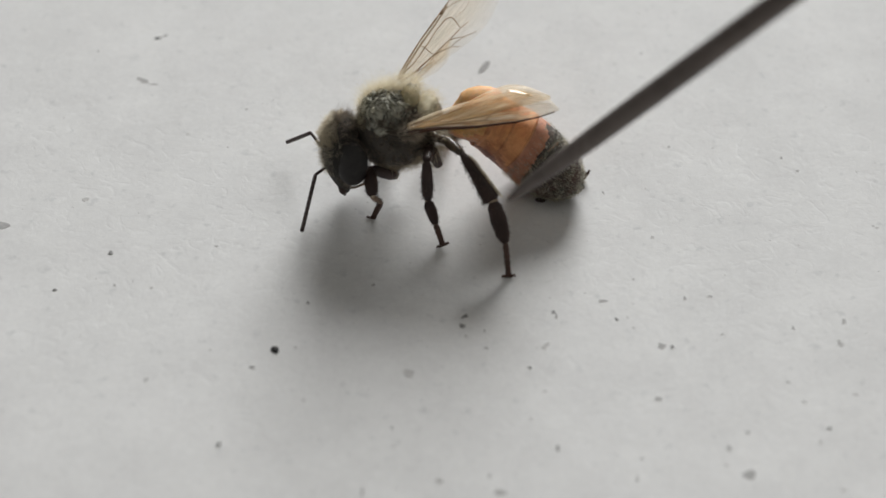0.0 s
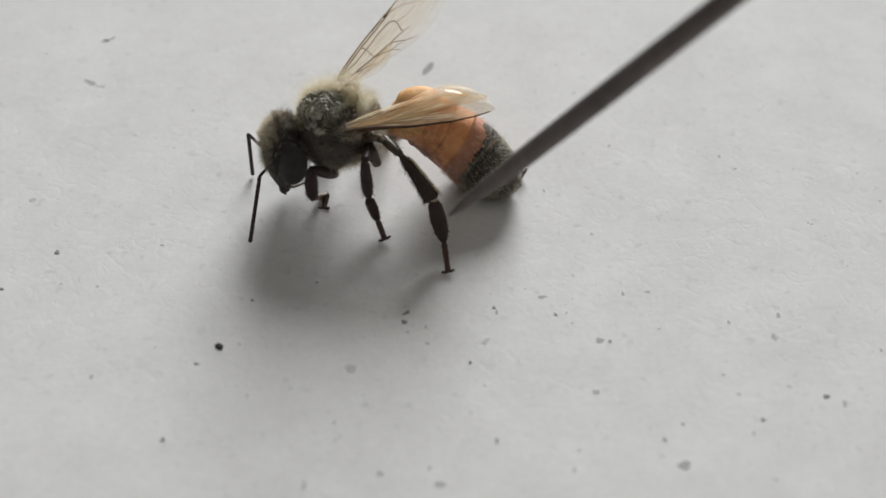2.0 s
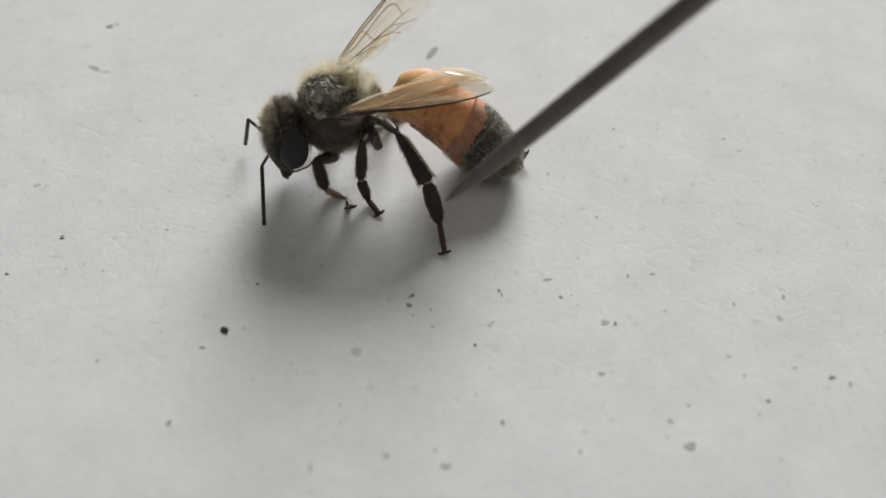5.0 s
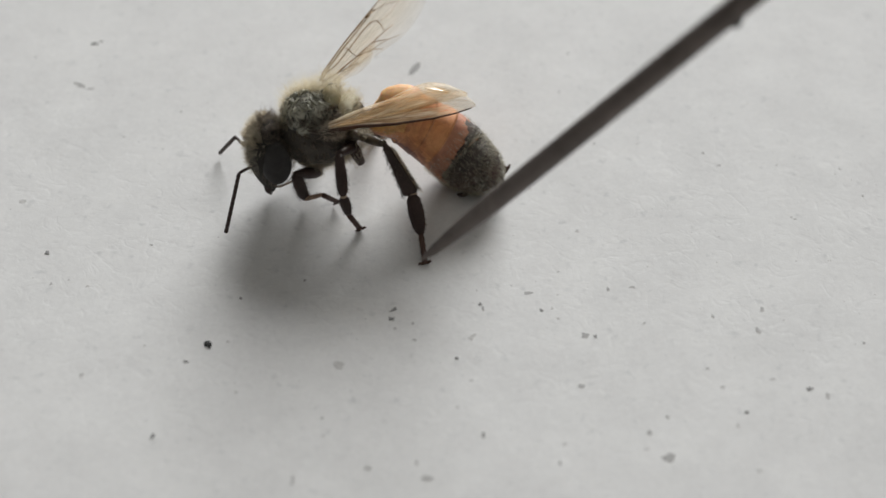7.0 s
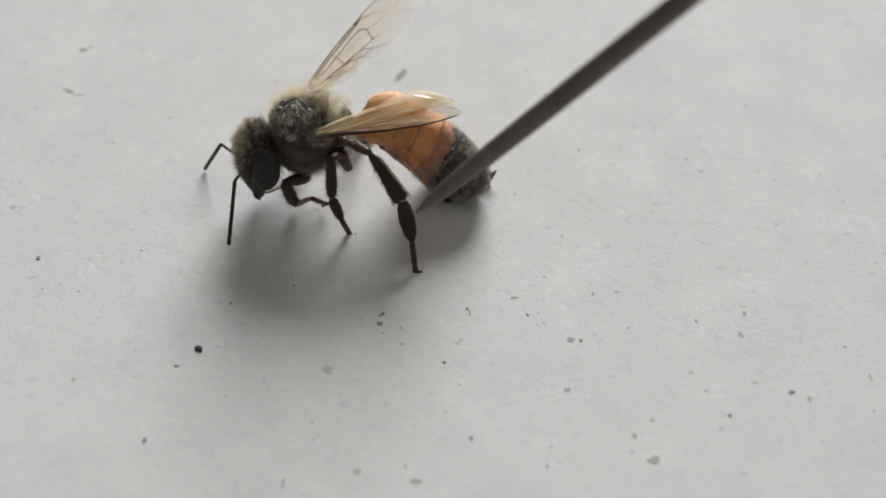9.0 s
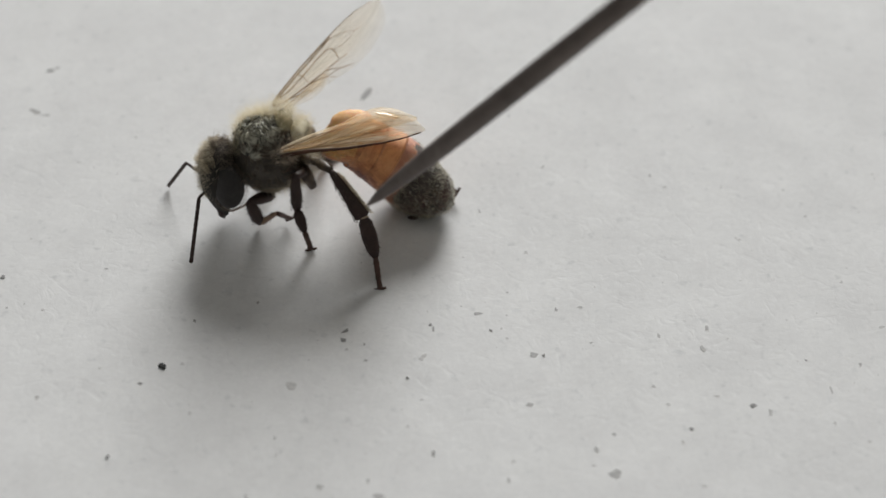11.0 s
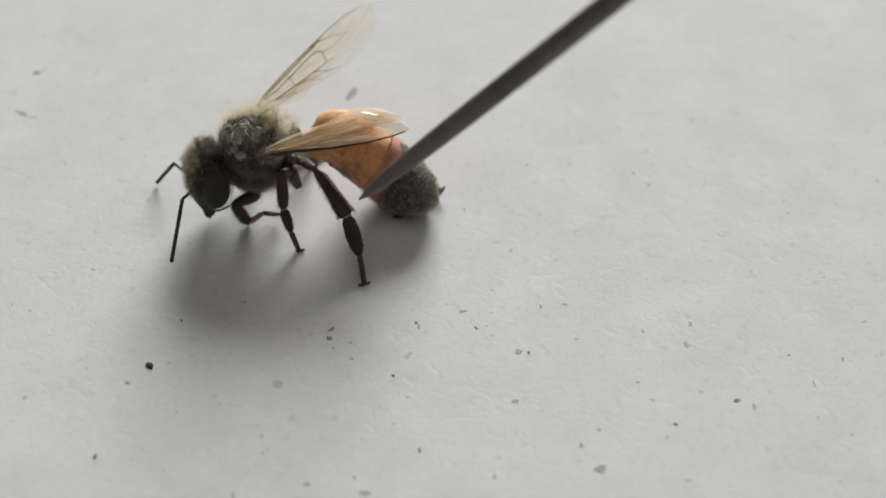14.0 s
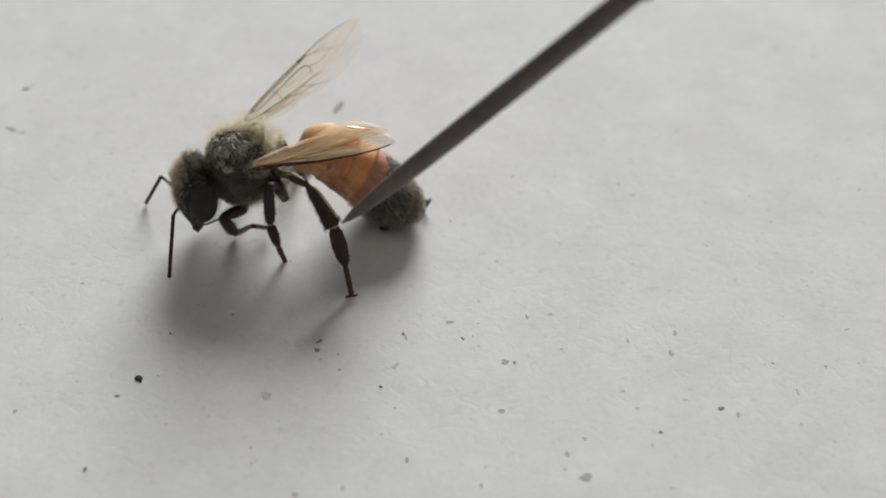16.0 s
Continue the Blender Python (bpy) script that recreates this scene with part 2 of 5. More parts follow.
DARK_CURL = hair_material("dark_grey_curl", (0.08, 0.075, 0.065), (0.52, 0.49, 0.42), through=0.3)
CURL = hair_material("olive_grey_curl", (0.32, 0.31, 0.255), (0.66, 0.64, 0.53), through=0.4)
TAN = hair_material("tan_hair", (0.26, 0.215, 0.155), (0.88, 0.80, 0.63), through=0.65)
BRISTLE = hair_material("leg_bristle", (0.015, 0.010, 0.008), (0.10, 0.07, 0.045), through=0.2)


# ---- mesh helpers ----
def part(name, bm, mat, parent=None, label="", smooth=True, kind=""):
    """Links a bmesh as one mesh object under a thing or a part."""
    me = bpy.data.meshes.new(name)
    bmesh.ops.recalc_face_normals(bm, faces=bm.faces)
    bm.to_mesh(me)
    bm.free()
    for m in mat if isinstance(mat, tuple) else (mat,):
        me.materials.append(m)
    for f in me.polygons:
        f.use_smooth = smooth
    ob = new(name, me)
    ob.parent = parent
    return tagged(ob, label=label, kind=kind)


def strands_part(name, verts, faces, mat, parent, label="", kind="stuff"):
    me = bpy.data.meshes.new(name)
    me.from_pydata(verts, [], faces)
    me.materials.append(mat)
    ob = new(name, me)
    ob.parent = parent
    return tagged(ob, label=label, kind=kind)


def add_box(bm, lo, hi):
    made = bmesh.ops.create_cube(bm, size=1.0)["verts"]
    for v in made:
        v.co = Vector([lo[i] + (v.co[i] + 0.5) * (hi[i] - lo[i]) for i in range(3)])
    return made


def rings(bm, sections, sides=20, cap=True, index=None):
    """Skins closed rings. A section: centre, two half-axes as vectors (all in metres). index: which section onwards takes the second material."""
    loops = []
    for c, a, b in sections:
        loops.append([bm.verts.new(c + a * math.cos(2 * math.pi * k / sides) + b * math.sin(2 * math.pi * k / sides)) for k in range(sides)])
    for j, (p, q) in enumerate(zip(loops, loops[1:])):
        for k in range(sides):
            f = bm.faces.new((p[k], p[(k + 1) % sides], q[(k + 1) % sides], q[k]))
            if index is not None and j >= index:
                f.material_index = 1
    if cap:
        bm.faces.new(loops[0][::-1])
        bm.faces.new(loops[-1])
    return loops


def tube(bm, points, radii, sides=8):
    """A round tube along points (metres)."""
    pts = [Vector(p) for p in points]
    secs, side = [], None
    for i, p in enumerate(pts):
        way = (pts[min(i + 1, len(pts) - 1)] - pts[max(i - 1, 0)]).normalized()
        if side is None:
            side = way.cross(Vector((0, 0, 1)) if abs(way.z) < 0.9 else Vector((1, 0, 0))).normalized()
        side = (side - way * side.dot(way)).normalized()
        r = radii[i] if isinstance(radii, (list, tuple)) else radii
        secs.append((p, side * r, way.cross(side) * r))
    rings(bm, secs, sides)


def blob(bm, centre, radii, turn=None, rough=0.0, scale=900, u=28, v=18):
    """An ellipsoid with a slightly uneven skin."""
    made = bmesh.ops.create_uvsphere(bm, u_segments=u, v_segments=v, radius=1.0)["verts"]
    for w in made:
        n = w.co.copy()
        p = Vector((n.x * radii[0], n.y * radii[1], n.z * radii[2]))
        p *= 1 + rough * noise.noise(p * scale)
        w.co = (turn @ p if turn else p) + Vector(centre)


def mm(x, y, z):
    return Vector((x, y, z)) * MM


class Fur:
    """Collects thin tapering strands."""

    def __init__(self):
        self.v, self.f = [], []

    def strand(self, root, way, length, width, bend):
        side = way.cross(Vector((random.gauss(0, 1), random.gauss(0, 1), random.gauss(0, 1)))).normalized() * (width / 2)
        mid, tip = root + way * length * 0.55 + bend * length * 0.18, root + way * length * 0.92 + bend * length * 0.55
        k = len(self.v)
        self.v += [root - side, root + side, mid - side * 0.75, mid + side * 0.75, tip]
        self.f += [(k, k + 1, k + 3, k + 2), (k + 2, k + 3, k + 4)]

    def coat(self, count, centre, radii, length, width=0.022, lean=Vector((0.5, 0, 0)), keep=None, mess=0.35, turn=None, sunk=0.96, clumps=0):
        """Strands all over an ellipsoid (millimetres), where keep(unit normal) allows; with clumps, tips draw together in tufts."""
        done = 0
        tufts = [Vector((random.gauss(0, 1), random.gauss(0, 1), random.gauss(0, 1))).normalized() for _ in range(clumps)]
        while done < count:
            n = Vector((random.gauss(0, 1), random.gauss(0, 1), random.gauss(0, 1))).normalized()
            if keep and not keep(n):
                continue
            p = Vector((n.x * radii[0], n.y * radii[1], n.z * radii[2])) * sunk
            out = Vector((n.x / radii[0], n.y / radii[1], n.z / radii[2])).normalized()
            if turn:
                p, out = turn @ p, turn @ out
            stray = Vector((random.gauss(0, 1), random.gauss(0, 1), random.gauss(0, 1))) * mess
            if tufts:
                near = max(tufts, key=lambda c: c.dot(n))
                pull = Vector((near.x * radii[0], near.y * radii[1], near.z * radii[2]))
                pull = (turn @ pull if turn else pull) - p
                stray = stray * 0.4 + pull * (0.9 / max(length, 0.2)) * min(1.0, length / max(pull.length, 0.05))
            self.strand((p + Vector(centre)) * MM, (out + lean * 0.5 + stray).normalized(), length * random.uniform(0.55, 1.15) * MM,
                        width * random.uniform(0.7, 1.2) * MM, (lean + stray))
            done += 1

    def link(self, name, mat, parent, label):
        return strands_part(name, self.v, self.f, mat, parent, label)


class Curls:
    """Collects small bent hairs that lie on a skin like worms."""

    def __init__(self):
        self.v, self.f = [], []

    def arc(self, at, out, bend, thick, turn0, sweep):
        """One arc about a centre just over the skin (metres): bend is its radius, sweep its angle."""
        a = out.cross(Vector((random.gauss(0, 1), random.gauss(0, 1), random.gauss(0, 1)))).normalized()
        b, steps, k = out.cross(a), 7, len(self.v)
        for i in range(steps):
            g = turn0 + sweep * i / (steps - 1)
            ray = a * math.cos(g) + b * math.sin(g) * 0.8
            r = thick * (0.45 + 0.55 * math.sin(math.pi * (i + 0.4) / (steps - 0.2)))
            c = at + ray * bend + out * thick * 0.5 * math.sin(math.pi * i / (steps - 1))
            self.v += [c + ray * r, c + out * r, c - ray * r, c - out * r]
        for i in range(steps - 1):
            for j in range(4):
                self.f.append((k + 4 * i + j, k + 4 * i + (j + 1) % 4, k + 4 * i + 4 + (j + 1) % 4, k + 4 * i + 4 + j))

    def coat(self, count, centre, radii, bend, thick, keep):
        done = 0
        while done < count:
            n = Vector((random.gauss(0, 1), random.gauss(0, 1), random.gauss(0, 1))).normalized()
            if keep(n):
                out = Vector((n.x / radii[0], n.y / radii[1], n.z / radii[2])).normalized()
                at = (Vector(centre) + Vector((n.x * radii[0], n.y * radii[1], n.z * radii[2]))) * MM
                self.arc(at, (out + Vector((random.gauss(0, 0.2), random.gauss(0, 0.2), random.gauss(0, 0.2)))).normalized(), bend * random.uniform(0.5, 1.4) * MM,
                         thick * random.uniform(0.6, 1.3) * MM, random.uniform(0, 6.28), random.uniform(0.7, 2.3))
                done += 1

    def link(self, name, mat, parent, label):
        ob = strands_part(name, self.v, self.f, mat, parent, label)
        for f in ob.data.polygons:
            f.use_smooth = True
        return ob


# ---- the room, the table and the sheet of paper ----
def slab(name, lo, hi, mat, label, kind="structure", category=""):
    bm = bmesh.new()
    add_box(bm, lo, hi)
    return tagged(part(name, bm, mat, None, label, False), kind=kind, category=category)


TOP = -0.0001
RX0, RX1, RY0, RY1, RZ0, RZ1 = -1.9, 2.1, -2.2, WALL_Y, -0.75, 1.85
slab("floor", (RX0 - 0.2, RY0 - 0.2, RZ0 - 0.15), (RX1 + 0.2, RY1 + 0.2, RZ0), FLOOR, "plain brown floor of a dim room")
slab("ceiling", (RX0 - 0.2, RY0 - 0.2, RZ1), (RX1 + 0.2, RY1 + 0.2, RZ1 + 0.15), CEIL, "plain dull white ceiling")
slab("wall_west", (RX0 - 0.2, RY0, RZ0), (RX0, RY1, RZ1), WALL, "plain grey painted wall")
slab("wall_east", (RX1, RY0, RZ0), (RX1 + 0.2, RY1, RZ1), WALL, "plain grey painted wall")
slab("wall_south", (RX0 - 0.2, RY0 - 0.2, RZ0), (RX1 + 0.2, RY0, RZ1), WALL, "plain grey painted wall")


def north_wall():
    bm = bmesh.new()
    x0, x1, z0, z1 = WIN_X - WIN_W / 2, WIN_X + WIN_W / 2, WIN_Z - WIN_H / 2, WIN_Z + WIN_H / 2
    add_box(bm, (RX0 - 0.2, WALL_Y, RZ0), (x0, WALL_Y + 0.2, RZ1))
    add_box(bm, (x1, WALL_Y, RZ0), (RX1 + 0.2, WALL_Y + 0.2, RZ1))
    add_box(bm, (x0, WALL_Y, RZ0), (x1, WALL_Y + 0.2, z0))
    add_box(bm, (x0, WALL_Y, z1), (x1, WALL_Y + 0.2, RZ1))
    tagged(part("wall_north", bm, WALL, None, "plain grey wall with one window opening", False), kind="structure")


north_wall()


def table():
    t = tagged(new("table"), "plain brown wooden table under the sheet of paper", "table")
    t.location = (0.0, 0.0, RZ0)
    bm = bmesh.new()
    add_box(bm, (-0.6, -0.4, -RZ0 + TOP - 0.03), (0.6, 0.4, -RZ0 + TOP))
    bmesh.ops.bevel(bm, geom=bm.edges[:], offset=0.003, segments=2, affect="EDGES")
    part("tabletop", bm, WOOD, t, "", False)
    for x in (-0.54, 0.54):
        for y in (-0.34, 0.34):
            bm = bmesh.new()
            add_box(bm, (x - 0.03, y - 0.03, 0.0), (x + 0.03, y + 0.03, -RZ0 + TOP - 0.03))
            part("leg", bm, WOOD, t, "", False)


table()


def paper_sheet():
    """A sheet with a barely uneven face."""
    bm = bmesh.new()
    nx, ny, w, h = 110, 80, 0.297, 0.21
    grid = [[bm.verts.new(((i / nx - 0.5) * w, (j / ny - 0.5) * h + 0.01, 0.0)) for i in range(nx + 1)] for j in range(ny + 1)]
    for row in grid:
        for v in row:
            v.co.z = 0.000004 * (noise.noise(v.co * 130) - 1.0)
    for j in range(ny):
        for i in range(nx):
            bm.faces.new((grid[j][i], grid[j][i + 1], grid[j + 1][i + 1], grid[j + 1][i]))
    rim = bmesh.ops.extrude_face_region(bm, geom=bm.faces[:])
    for v in rim["geom"]:
        if isinstance(v, bmesh.types.BMVert):
            v.co.z = TOP
    tagged(part("paper_sheet", bm, PAPER, None, "sheet of plain white paper with scattered dirt specks"), kind="structure")


paper_sheet()

# ---- specks of dirt on the paper ----
GRIT = {}


def grit_material(shade):
    """Dark specks are solid grit, pale ones thin smudges of dust."""
    key = round(shade * 10)
    if key not in GRIT:
        c = 0.70 * (1 - min(1, shade * 1.15)) ** 1.0 + 0.012
        GRIT[key] = surface("grit_tone", (c * 0.75, c * 0.75, c * 0.76), (min(0.8, c * 1.2), min(0.8, c * 1.18), min(0.8, c * 1.14)), 5000, 0.8)
    return GRIT[key]


def crumb(x, y, w, h, shade, turn=0.0, name="speck", label=""):
    """A small uneven speck lying on the paper: place, width and depth in millimetres, how dark it is."""
    bm = bmesh.new()
    n, lump = (8 if shade > 0.8 else 13), random.uniform(0, 50)
    high = min(w, h) * (0.17 if shade > 0.8 else 0.10 if shade > 0.5 else 0.012)
    if shade < 0.8:
        w, h = w * 1.25, h * 1.25
    a = radians(turn)
    loops = []
    for level, grow in ((-0.004, 1.0), (0.55 * high, 0.9), (high, 0.5)):
        ring = []
        for k in range(n):
            ang = 2 * math.pi * k / n
            r = grow * (0.8 + (0.2 if name == "flake" else 0.65) * noise.noise(Vector((math.cos(ang) * 1.4 + lump, math.sin(ang) * 1.4, lump))))
            px, py = r * w / 2 * math.cos(ang), r * h / 2 * math.sin(ang)
            ring.append(bm.verts.new(mm(px * math.cos(a) - py * math.sin(a), px * math.sin(a) + py * math.cos(a), level)))
        loops.append(ring)
    for p, q in zip(loops, loops[1:]):
        for k in range(n):
            bm.faces.new((p[k], p[(k + 1) % n], q[(k + 1) % n], q[k]))
    bm.faces.new(loops[-1])
    bm.faces.new(loops[0][::-1])
    text = label or ("tiny black grain of grit lying on the paper" if shade > 0.75 else
                     "small dark speck of dirt on the paper" if shade > 0.42 else "faint grey smudge of dust on the paper")
    ob = part(name, bm, grit_material(shade), None, text, False)
    ob.location = mm(x, y, 0.0)
    return tagged(ob, category="speck", group="specks on the paper")


crumb(-10.15, -6.72, 0.44, 0.50, 0.97, 30, label="black angular crumb of grit on the paper")
crumb(-18.95, 11.76, 0.66, 0.30, 0.40, -30, "fibre", "grey curved flake of fibre on the paper")
crumb(-18.35, 11.45, 0.50, 0.14, 0.34, 5, "fibre", "grey curved flake of fibre on the paper")
crumb(-18.23, -1.11, 0.28, 0.30, 0.55)
crumb(-1.79, 14.03, 0.34, 1.35, 0.50, -24, "flake", "pale blue-grey oval flake on the paper")
crumb(-4.35, -7.73, 0.40, 0.42, 0.22, 20)
crumb(9.66, -12.43, 0.52, 0.42, 0.45, -10)
crumb(-18.45, 15.65, 0.28, 0.12, 0.6, 30)
crumb(-18.78, 15.41, 0.34, 0.22, 0.78, 20)
crumb(-21.66, 14.01, 0.11, 0.15, 0.35, 0)
crumb(-13.48, 9.75, 0.11, 0.15, 0.35, 0)
crumb(-23.39, 0.38, 0.50, 0.55, 0.42, 25)
crumb(-20.06, 2.46, 0.38, 0.31, 0.22, 20)
crumb(-16.04, 7.63, 0.16, 0.12, 0.25, 0)
crumb(-13.54, -0.34, 0.16, 0.12, 0.35, 0)
crumb(-20.23, -3.67, 0.18, 0.17, 0.70, 0)
crumb(-17.67, -3.19, 0.11, 0.15, 0.30, 0)
crumb(-16.01, -3.25, 0.14, 0.15, 0.20, 0)
crumb(-9.02, -3.72, 0.14, 0.19, 0.60, 0)
crumb(-10.98, -7.80, 0.24, 0.15, 0.60, 0)
crumb(-11.80, -12.19, 0.20, 0.42, 0.85, -15)
crumb(-15.34, -8.80, 0.16, 0.35, 0.30, 0)
crumb(-12.88, -6.91, 0.11, 0.19, 0.20, 0)
crumb(-8.61, -9.52, 0.14, 0.19, 0.22, 0)
crumb(-9.28, -6.50, 0.16, 0.15, 0.20, 0)
crumb(-6.25, -2.42, 0.14, 0.15, 0.40, 0)
crumb(-2.14, -4.16, 0.18, 0.38, 0.62, -40)
crumb(-2.19, -4.74, 0.27, 0.27, 0.65, 0)
crumb(-2.01, -5.36, 0.14, 0.19, 0.25, 0)
crumb(-1.23, -5.00, 0.11, 0.15, 0.45, 0)
crumb(-1.12, -6.01, 0.16, 0.15, 0.35, 0)
crumb(1.76, -3.63, 0.19, 0.18, 0.58, 0)
crumb(1.88, -3.90, 0.15, 0.35, 0.45, 0)
crumb(1.42, -5.73, 0.24, 0.62, 0.25, -35)
crumb(0.75, -7.08, 0.17, 0.19, 0.85, 0)
crumb(1.40, -8.41, 0.16, 0.12, 0.25, 0)
crumb(1.94, -11.50, 0.14, 0.42, 0.65, 0)
crumb(0.82, -9.98, 0.16, 0.12, 0.20, 0)
crumb(-0.81, -13.14, 0.16, 0.27, 0.30, 0)
crumb(-0.32, -13.98, 0.38, 0.46, 0.30, 30)
crumb(-2.78, -13.57, 0.38, 0.23, 0.30, -40)
crumb(-4.86, -10.85, 0.14, 0.19, 0.30, 0)
crumb(-4.74, -11.85, 0.14, 0.19, 0.20, 0)
crumb(-5.81, -14.32, 0.14, 0.54, 0.30, 0)
crumb(4.52, -3.89, 0.16, 0.19, 0.55, 0)
crumb(5.00, -3.76, 0.14, 0.15, 0.20, 0)
crumb(5.26, -4.39, 0.11, 0.15, 0.25, 0)
crumb(3.93, -2.80, 0.34, 0.22, 0.36, 15)
crumb(5.34, -1.30, 0.14, 0.12, 0.30, 0)
crumb(5.11, -12.95, 0.14, 0.23, 0.35, 0)
crumb(5.32, -11.87, 0.22, 0.19, 0.20, 0)
crumb(6.42, -5.42, 0.34, 0.33, 0.36, 0)
crumb(6.88, -5.44, 0.17, 0.20, 0.60, 0)
crumb(6.15, -8.52, 0.30, 0.26, 0.45, 20)
crumb(7.59, -2.40, 0.11, 0.31, 0.35, 0)
crumb(8.67, -2.19, 0.32, 0.15, 0.30, 0)
crumb(9.09, -4.53, 0.14, 0.12, 0.30, 0)
crumb(12.22, -3.96, 0.14, 0.27, 0.30, 0)
crumb(14.49, -3.40, 0.16, 0.38, 0.30, 0)
crumb(14.16, -4.77, 0.24, 0.42, 0.30, 0)
crumb(18.79, -5.32, 0.16, 0.15, 0.50, 0)
crumb(11.70, -7.22, 0.19, 0.15, 0.30, 0)
crumb(12.25, -8.32, 0.24, 0.15, 0.25, -30)
crumb(14.47, -7.73, 0.27, 0.15, 0.20, 0)
crumb(16.00, -8.25, 0.32, 0.22, 0.62, 15)
crumb(16.72, -8.63, 0.16, 0.38, 0.30, 0)
crumb(13.14, -9.73, 0.18, 0.20, 0.60, 0)
crumb(9.73, -10.17, 0.19, 0.23, 0.40, 0)
crumb(8.91, -11.10, 0.19, 0.35, 0.35, 0)
crumb(12.68, -10.52, 0.14, 0.31, 0.22, 0)
crumb(8.76, -12.00, 0.19, 0.12, 0.20, 0)
crumb(13.35, -13.00, 0.22, 0.15, 0.20, 0)
crumb(6.33, 15.88, 0.14, 0.12, 0.45, 0)
crumb(4.91, 14.83, 0.14, 0.15, 0.15, 0)
crumb(6.35, 19.57, 0.08, 0.12, 0.30, 0)
crumb(5.76, 12.45, 0.11, 0.15, 0.30, 0)
crumb(7.39, 8.26, 0.11, 0.19, 0.35, 0)
crumb(9.55, 8.31, 0.14, 0.08, 0.20, 0)
crumb(12.81, 7.76, 0.11, 0.23, 0.35, 0)
crumb(13.51, 6.84, 0.16, 0.15, 0.30, 0)
crumb(4.11, 4.60, 0.08, 0.31, 0.35, 20)
crumb(16.78, 2.93, 0.16, 0.15, 0.20, 0)
crumb(6.32, 1.58, 0.22, 0.23, 0.20, 0)
crumb(16.35, 6.97, 0.11, 0.15, 0.20, 0)
crumb(-3.83, 15.00, 0.16, 0.27, 0.25, 0)
crumb(21.22, -5.54, 0.16, 0.27, 0.45, 0)
crumb(19.64, -7.13, 0.11, 0.46, 0.30, 0)
crumb(19.48, -9.22, 0.14, 0.19, 0.25, 0)
crumb(20.82, -10.23, 0.14, 0.19, 0.25, 0)
crumb(22.68, -3.01, 0.32, 0.15, 0.20, 15)
crumb(21.31, 0.04, 0.11, 0.15, 0.20, 0)
crumb(19.48, 6.85, 0.14, 0.15, 0.25, 0)
crumb(20.31, 4.84, 0.16, 0.15, 0.25, 30)
crumb(16.62, 3.05, 0.14, 0.15, 0.25, 0)
crumb(24.26, 8.36, 0.22, 0.12, 0.20, 0)
crumb(25.31, 7.50, 0.14, 0.31, 0.20, 0)


def dust():
    """The finest dust, past counting."""
    verts, faces = [], []
    for _ in range(260):
        x, y, r = random.uniform(-27, 30), random.uniform(-19, 30), random.uniform(0.015, 0.042)
        k, spin, long = len(verts), random.uniform(0, 6), random.uniform(1.0, 2.2)
        for j in range(5):
            g = 2 * math.pi * j / 5
            u, v = r * long * math.cos(g), r * math.sin(g)
            verts.append(mm(x + u * math.cos(spin) - v * math.sin(spin), y + u * math.sin(spin) + v * math.cos(spin), 0.004))
        verts.append(mm(x, y, 0.012))
        faces += [(k + j, k + (j + 1) % 5, k + 5) for j in range(5)]
    ob = strands_part("dust", verts, faces, grit_material(0.16), None, "fine pale grey dust scattered over the paper")
    tagged(ob, category="dust")


dust()

# ---- the bee, in its own space: x towards the tail, y away from the camera, z up, origin on the paper under the thorax ----
BEE_AT = (-6.3, 4.75, 0.0)
bee = tagged(new("bee"), "honeybee with grey furry thorax and orange banded abdomen standing on paper", "bee")
bee.location = mm(*BEE_AT)


def frame_of(way, broad):
    """A turn whose z runs along way and whose x lies nearest to broad."""
    z = Vector(way).normalized()
    x = (Vector(broad) - z * z.dot(Vector(broad))).normalized()
    return Matrix((x, z.cross(x), z)).transposed().to_4x4()


